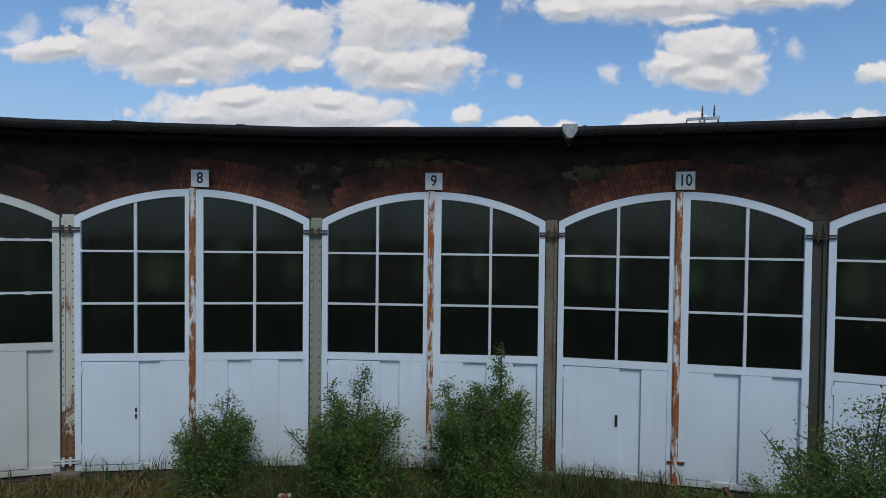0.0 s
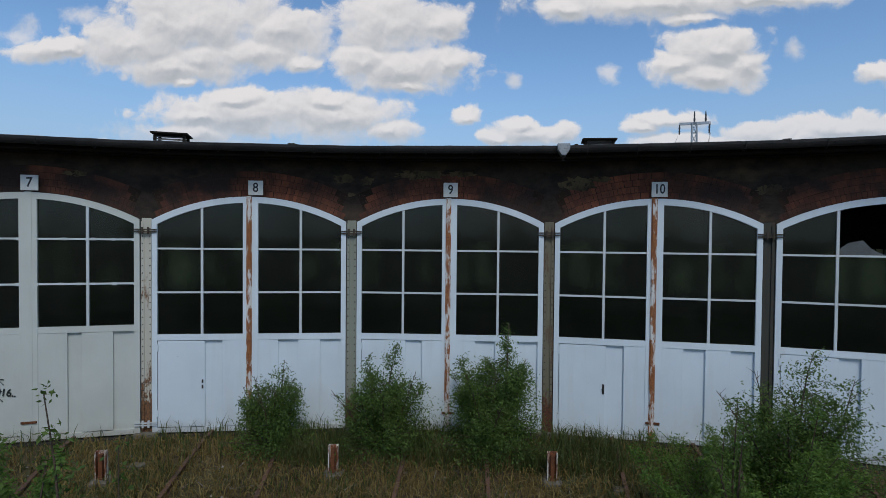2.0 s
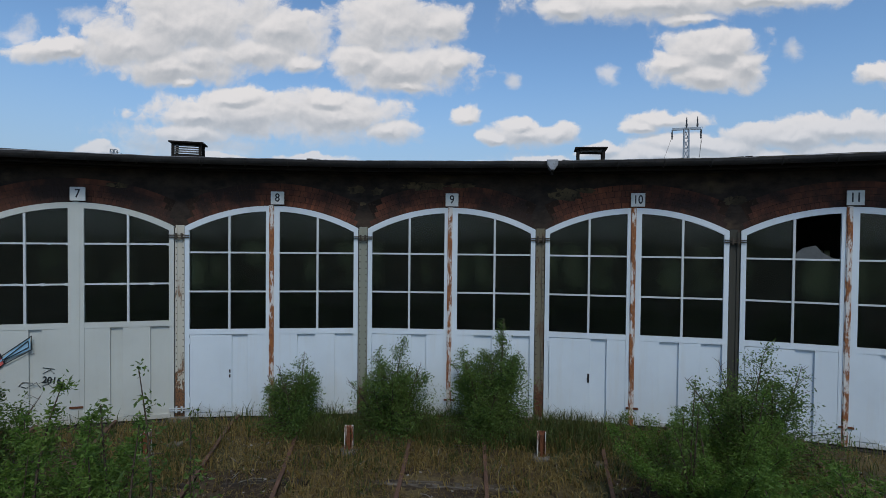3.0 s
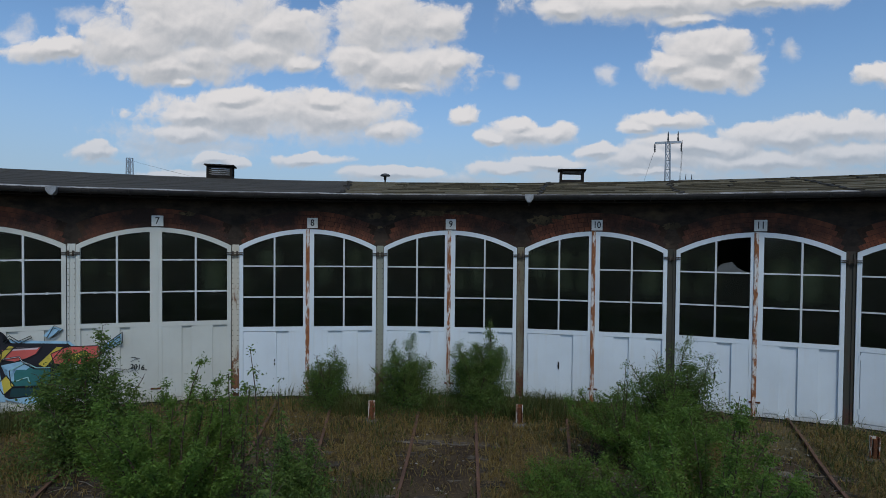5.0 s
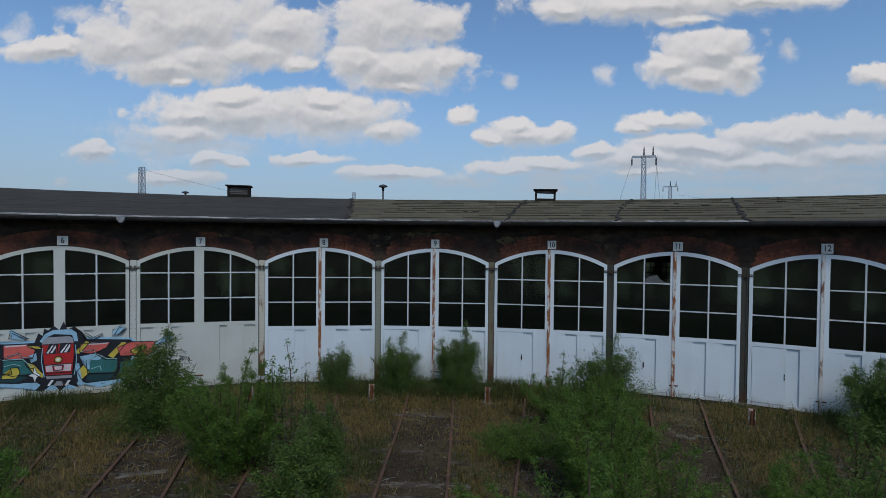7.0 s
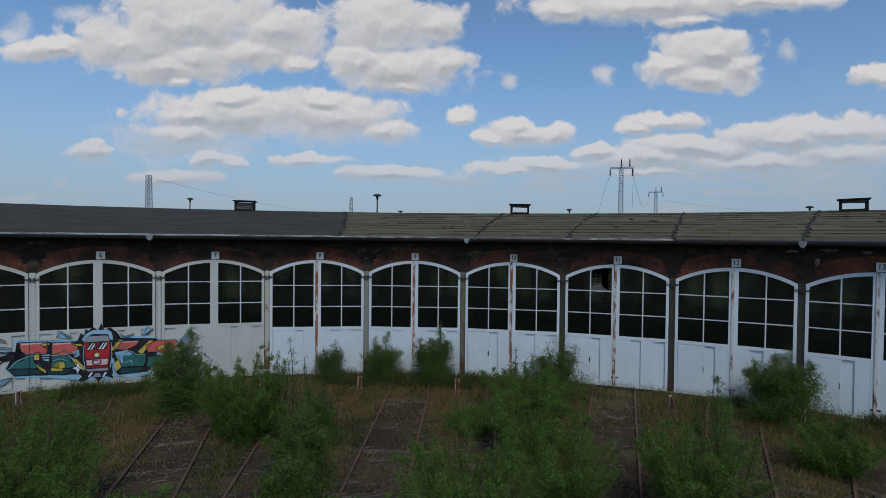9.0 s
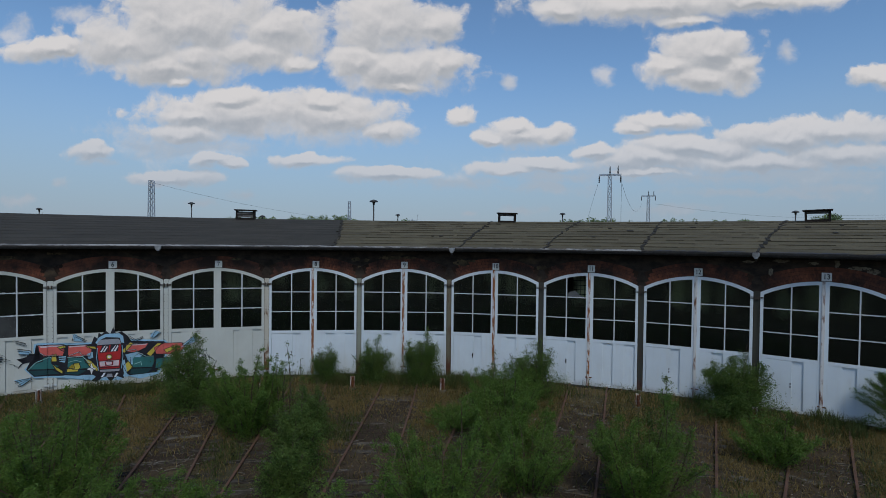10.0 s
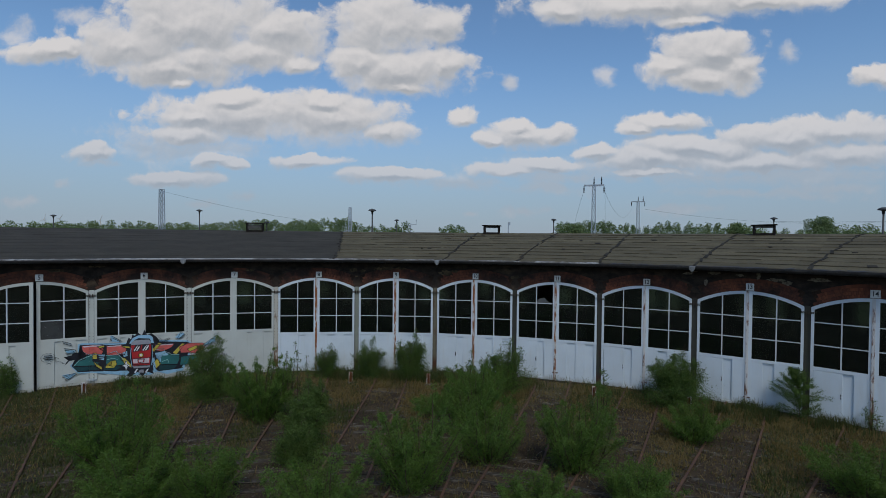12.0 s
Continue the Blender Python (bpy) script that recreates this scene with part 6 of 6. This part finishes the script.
# ---- rubble and litter ----
def build_rubble():
    rng = random.Random(8)
    bm = bmesh.new()
    for i in range(5200):
        a, r = rng.uniform(bay_angle(4), bay_angle(15)), math.sqrt(rng.uniform(12.5 ** 2, 27.0 ** 2))
        x, y = r * math.sin(a), r * math.cos(a)
        if abs(off_track(x, y)) > 0.72 and rng.random() < 0.75:
            continue
        s = rng.uniform(0.015, 0.05)
        z = ground_z(x, y) + s * 0.3
        p = [bm.verts.new((x + rng.uniform(-s, s) * 0.3 + dx * s, y + dy * s * rng.uniform(0.6, 1.2), z + dz * s * 0.5)) for dx, dy, dz in ((1, 0, 0), (-0.5, 0.87, 0), (-0.5, -0.87, 0), (0, 0, 1.2))]
        for f in ((0, 1, 3), (1, 2, 3), (2, 0, 3)):
            bm.faces.new([p[q] for q in f])
    tagged(part("rubble", bm, M["pebble"]), "scattered pale stones between the rails", "rubble", kind="stuff")
    bm = bmesh.new()
    for i in range(900):
        a, r = rng.uniform(bay_angle(4), bay_angle(15)), math.sqrt(rng.uniform(13 ** 2, 26.5 ** 2))
        x, y = r * math.sin(a), r * math.cos(a)
        if abs(off_track(x, y)) > 0.7 and rng.random() < 0.6:
            continue
        d, l = rng.uniform(0, math.pi), rng.uniform(0.12, 0.6)
        z = ground_z(x, y) + 0.03
        tube(bm, [(x, y, z), (x + l * math.cos(d) * 0.5, y + l * math.sin(d) * 0.5 + rng.uniform(-0.05, 0.05), z + 0.03), (x + l * math.cos(d), y + l * math.sin(d), z)], rng.uniform(0.003, 0.009), 4)
    tagged(part("dead_twigs", bm, M["pebble"]), "bleached dead twigs on the ground", "twigs", kind="stuff")
    # pale concrete slabs lying between the rails
    for k, r, u, w, d in ((7.0, 24.6, 0.1, 0.9, 0.35), (7.0, 21.6, 0.1, 1.3, 0.16), (11.0, 24.9, 0.1, 0.55, 0.3), (11.0, 20.2, 0.35, 0.4, 0.25), (12.6, 21.5, -0.5, 0.7, 0.2), (9.0, 16.6, 0.0, 0.7, 0.5), (9.7, 26.0, 0.3, 0.25, 0.2), (7.55, 26.6, 0.15, 0.3, 0.2)):
        m = bay_pose(k, r)
        ob = thing("concrete_fragment", Matrix.Translation((0, 0, ground_z(*m.translation[:2]) - 0.02)) @ m @ pose(u, 0, 0, 0, 1, rng.uniform(-9, 9)), "broken pale concrete fragment between the rails", "rubble")
        bm = bmesh.new()
        outline = [(-w / 2, -d / 2), (w * 0.3, -d * 0.6), (w / 2, d * 0.1), (w * 0.25, d / 2), (-w * 0.4, d * 0.4)]
        a = [bm.verts.new((x, y, 0.05)) for x, y in outline]
        b = [bm.verts.new((x * 1.05, y * 1.05, -0.06)) for x, y in outline]
        bm.faces.new(a), bm.faces.new(b[::-1])
        for i in range(5):
            bm.faces.new((a[i], a[(i + 1) % 5], b[(i + 1) % 5], b[i]))
        part("fragment", bm, M["concrete"], ob)


build_rubble()


def litter_keep(x, y):
    return 0.9 if abs(off_track(x, y)) < 1.1 else 0.25


# dead leaves and bark lying flat
rng = np.random.default_rng(77)
xs, ys = scatter(rng, 26000, 13.0, 27.0, litter_keep)
flakes = np.stack([xs, ys, np.array([ground_z(a, b) for a, b in zip(xs, ys)]) + rng.uniform(0.02, 0.06, len(xs))], 1)
tagged(new("leaf_litter", leaf_mesh("leaf_litter", flakes, 0.05, rng, M["litter"], 1.5, 0.0)), "brown dead leaves and bark on the ground", "leaf litter", kind="stuff")


# ---- beyond the shed: masts, lamps, trees ----
def lattice(bm, width0, width1, z0, z1, bays, thick):
    def corner(i, z):
        w = (width0 + (width1 - width0) * (z - z0) / (z1 - z0)) / 2
        return ((-w, -w, z), (w, -w, z), (w, w, z), (-w, w, z))[i]
    for i in range(4):
        tube(bm, [corner(i, z0), corner(i, z1)], thick, 4)
        for b in range(bays):
            za, zb = z0 + (z1 - z0) * b / bays, z0 + (z1 - z0) * (b + 1) / bays
            tube(bm, [corner(i, za), corner((i + 1) % 4, zb)], thick * 0.6, 3)
            tube(bm, [corner(i, zb), corner((i + 1) % 4, zb)], thick * 0.5, 3)


def build_mast(x, y, top, width, arm=0.0, turn=0.0, label="galvanised lattice steel mast"):
    ob = thing("lattice_mast", pose(x, y, -0.3, 0, 0, turn), label, "mast", "masts behind the shed")
    bm = bmesh.new()
    body_top = top - (1.0 if arm else 0) + 0.3
    lattice(bm, width, width * 0.55, 0, body_top, int(body_top / 0.75), 0.055)
    part("tower", bm, M["steel"], ob)
    if arm:
        bm = bmesh.new()
        box(bm, -arm, arm, -0.08, 0.08, body_top - 0.15, body_top + 0.03)
        part("crossarm", bm, M["steel"], ob)
        for ax, dz in ((-arm, -1), (arm, -1), (0.0, 1), (arm * 0.75, 1)):
            bm = bmesh.new()
            zz = body_top
            if dz < 0:
                lathe(bm, [(0.02, zz - 0.85), (0.07, zz - 0.8), (0.05, zz - 0.7), (0.07, zz - 0.6), (0.05, zz - 0.5), (0.07, zz - 0.4), (0.03, zz - 0.1)], 8, ax)
            else:
                lathe(bm, [(0.04, zz), (0.08, zz + 0.2), (0.05, zz + 0.4), (0.06, zz + 0.55), (0.02, zz + 0.85)], 8, ax)
            part("insulator", bm, M["pole"], ob)
    return ob


build_mast(17.1, 57.3, 13.8, 0.58, 1.02, -14, "tall galvanised lattice power mast with crossarm")
build_mast(33.8, 94.7, 14.9, 0.70, 1.1, -14, "galvanised lattice power mast with crossarm")
build_mast(-37.6, 70.2, 13.3, 0.82, label="slim galvanised lattice mast")
build_mast(-16.6, 91.3, 12.3, 0.65, label="slim galvanised lattice mast far off")


def build_lamp(x, y, top, head=0.42):
    ob = thing("yard_lamp", pose(x, y, -0.3), "dark yard lamp with a mushroom-shaped head", "lamp", "yard lamps behind the shed")
    bm = bmesh.new()
    tube(bm, [(0, 0, 0), (0, 0, top - 0.2)], [0.11, 0.07], 8)
    part("pole", bm, M["pole"], ob, smooth=True)
    bm = bmesh.new()
    z = top
    lathe(bm, [(0.10, z - 0.35), (0.12, z - 0.1), (0.20, z - 0.05), (head, z - 0.02), (head, z + 0.04), (head * 0.85, z + 0.12), (head * 0.4, z + 0.20), (0.02, z + 0.23)], 14)
    part("head", bm, M["pole"], ob, smooth=True)


for x, y, top in ((-61.0, 80.3, 10.3), (-34.3, 73.9, 10.9), (-27.2, 80.7, 9.5), (-6.6, 57.5, 10.2), (-8.6, 92.5, 10.4), (16.7, 80.2, 10.2), (43.3, 70.5, 10.2), (38.9, 47.0, 10.0)):
    build_lamp(x, y, top, 0.42)


def build_signal(x, y, top, arm):
    ob = thing("signal_post", pose(x, y, -0.3), "small grey railway signal post far off", "signal", "signal posts")
    bm = bmesh.new()
    tube(bm, [(0, 0, 0), (0, 0, top)], [0.12, 0.08], 6)
    part("pole", bm, M["steel"], ob)
    bm = bmesh.new()
    if arm:
        tube(bm, [(-arm, 0, top - 0.6), (0, 0, top - 0.3), (arm, 0, top - 0.2), (arm, 0, top + 0.8)], 0.07, 5)
    else:
        box(bm, -0.05, 0.35, -0.15, 0.15, top - 0.3, top + 0.25)
    part("head", bm, M["steel"], ob)


build_signal(-7.7, 107.6, 10.4, 1.1)
build_signal(11.6, 101.0, 10.3, 0.0)
build_signal(-18.0, 95.0, 8.9, 0.9)


def build_wire(p, q, sag, r=0.013):
    bm = bmesh.new()
    pts = [tuple(Vector(p).lerp(Vector(q), i / 14) - Vector((0, 0, sag * 4 * (i / 14) * (1 - i / 14)))) for i in range(15)]
    tube(bm, pts, r, 3)
    tagged(part("overhead_wire", bm, M["pole"]), "thin dark overhead wire between masts", "wire", "overhead wires")


build_wire((-37.3, 70.2, 13.0), (-8.0, 92.0, 8.6), 1.0)
build_wire((16.0, 57.5, 11.9), (15.0, 60.0, 6.0), -0.2)
build_wire((18.2, 57.1, 12.9), (19.6, 62.0, 6.5), 0.6)
build_wire((18.2, 57.1, 12.0), (32.7, 94.9, 12.5), 2.0)
build_wire((34.9, 94.5, 12.5), (80.0, 90.0, 11.0), 1.5)
build_wire((-90.0, 95.0, 9.5), (-34.3, 90.0, 9.2), 0.6)
build_wire((43.3, 70.5, 9.6), (60.0, 60.0, 9.9), 0.3)


def build_turbine(x, y, hub, turn):
    ob = thing("wind_turbine", pose(x, y, 0), "white wind turbine on the far horizon", "wind turbine", "wind turbines")
    bm = bmesh.new()
    tube(bm, [(0, 0, 0), (0, 0, hub)], [2.0, 1.2], 8)
    part("tower", bm, M["plate"], ob)
    for i in range(3):
        a = radians(turn + 120 * i)
        bm = bmesh.new()
        tube(bm, [(0, -2.5, hub), (19 * math.sin(a), -2.5, hub + 19 * math.cos(a))], [1.3, 0.4], 5)
        part("blade", bm, M["plate"], ob)


for x, y, hub, turn in ((-1360, 1640, 61, 10), (-1310, 1640, 63, 40), (-1175, 1640, 58, 25)):
    build_turbine(x, y, hub, turn)


def far_crown(rng, x, y, base, top, w, dense=1500, point=0.7):
    """Leaf clumps of one far tree."""
    n = int(dense * w / 8)
    lobes = []
    for i in range(7):
        lz = 0.25 + 0.58 * i / 6
        out = w * 0.30 * (1.05 - lz) ** point
        lobes.append((rng.normal(0, out), rng.normal(0, out), lz, rng.uniform(0.20, 0.30) * (1.25 - 0.6 * lz)))
    out = []
    for lx, ly, lz, lr in lobes:
        d = rng.normal(size=(n // 7, 3))
        d /= np.linalg.norm(d, axis=1)[:, None]
        d *= (rng.uniform(0.5, 1, n // 7) ** 0.5)[:, None]
        out.append(d * np.array([w * lr, w * lr, (top - base) * lr * 0.72]) + np.array([x + lx, y + ly, base + (top - base) * lz]))
    p = np.concatenate(out)
    return p


# the wood along the horizon: up to which bearing, how high, how wide its trees
WOOD = ((-41, 12.2, 6), (-23.4, 13.0, 6), (-11.3, 14.5, 6), (-5.6, 12.8, 5), (-2.2, 0, 0), (0.8, 13.0, 5), (10.4, 0, 0), (15, 14.3, 6), (29, 14.0, 4.2), (36, 12.4, 4.5), (90, 13.2, 6))


def build_woods():
    rng = np.random.default_rng(21)
    crowns, wood = [], bmesh.new()
    # height of the wood along its sweep, from west to east, in steps of a degree
    a = -78.0
    while a < 78:
        h, w = [(h, w) for edge, h, w in WOOD if a < edge][0]
        if h:
            d = rng.uniform(170, 240)
            h += rng.uniform(-1.5, 0.8) + 1.3 * noise.noise((a * 0.3, 2.2, 0))
            x, y = d * math.sin(radians(a)), d * math.cos(radians(a))
            w *= rng.uniform(0.7, 1.3)
            top = 6.8 + (h - 6.8) * y / 200
            crowns.append(far_crown(rng, x, y, top - 7.5, top, w * 1.15, 820, 1.0 if a > 5 else 0.6))
            tube(wood, [(x, y, -0.3), (x + 0.2, y, top * 0.6)], [0.35, 0.15], 5)
        a += rng.uniform(0.25, 0.55)
    # behind the camera the yard is closed by the same wood
    for i in range(110):
        b = radians(rng.uniform(85, 275))
        d = rng.uniform(70, 120)
        x, y = d * math.sin(b), d * math.cos(b)
        crowns.append(far_crown(rng, x, y, 0.5, rng.uniform(9, 14), rng.uniform(6, 10), 120))
    me = leaf_mesh("far_woods", np.concatenate(crowns), 0.40, rng, M["haze_paled_leaves"], 1.3)
    tagged(new("far_woods", me), "green wood of leafy trees along the horizon", "trees", kind="stuff")
    tagged(part("far_trunks", wood, M["bark"]), "trunks of the far wood", "trees", kind="stuff")


build_woods()


def build_tree(x, y, h, w, seed):
    ob = thing("broadleaf_tree", pose(x, y, -0.3), "round leafy green tree standing beyond the shed", "tree", "single trees")
    bm = bmesh.new()
    tube(bm, [(0, 0, 0), (0.1, 0, h * 0.3), (0, 0.1, h * 0.7)], [0.5, 0.38, 0.12], 7)
    for i in range(7):
        a = i * 2.4
        tube(bm, [(0, 0, h * (0.28 + 0.05 * i)), (w * 0.2 * math.cos(a), w * 0.2 * math.sin(a), h * (0.45 + 0.05 * i)), (w * 0.36 * math.cos(a), w * 0.36 * math.sin(a), h * (0.55 + 0.05 * i))], [0.2, 0.12, 0.04], 5)
    part("trunk", bm, M["bark"], ob)
    rng = np.random.default_rng(seed)
    crown = np.concatenate([far_crown(rng, 0, 0, h * 0.12, h, w * 0.85, 900, 0.45) for i in range(8)])
    c = new("crown", leaf_mesh("crown", crown, 0.40, rng, M["haze_paled_leaves"], 1.3))
    c.parent = ob


build_tree(118.0, 174.0, 16.2, 11.5, 3)
build_tree(79.0, 150.0, 13.0, 7.5, 4)
build_tree(42.0, 190.0, 13.6, 8.0, 5)
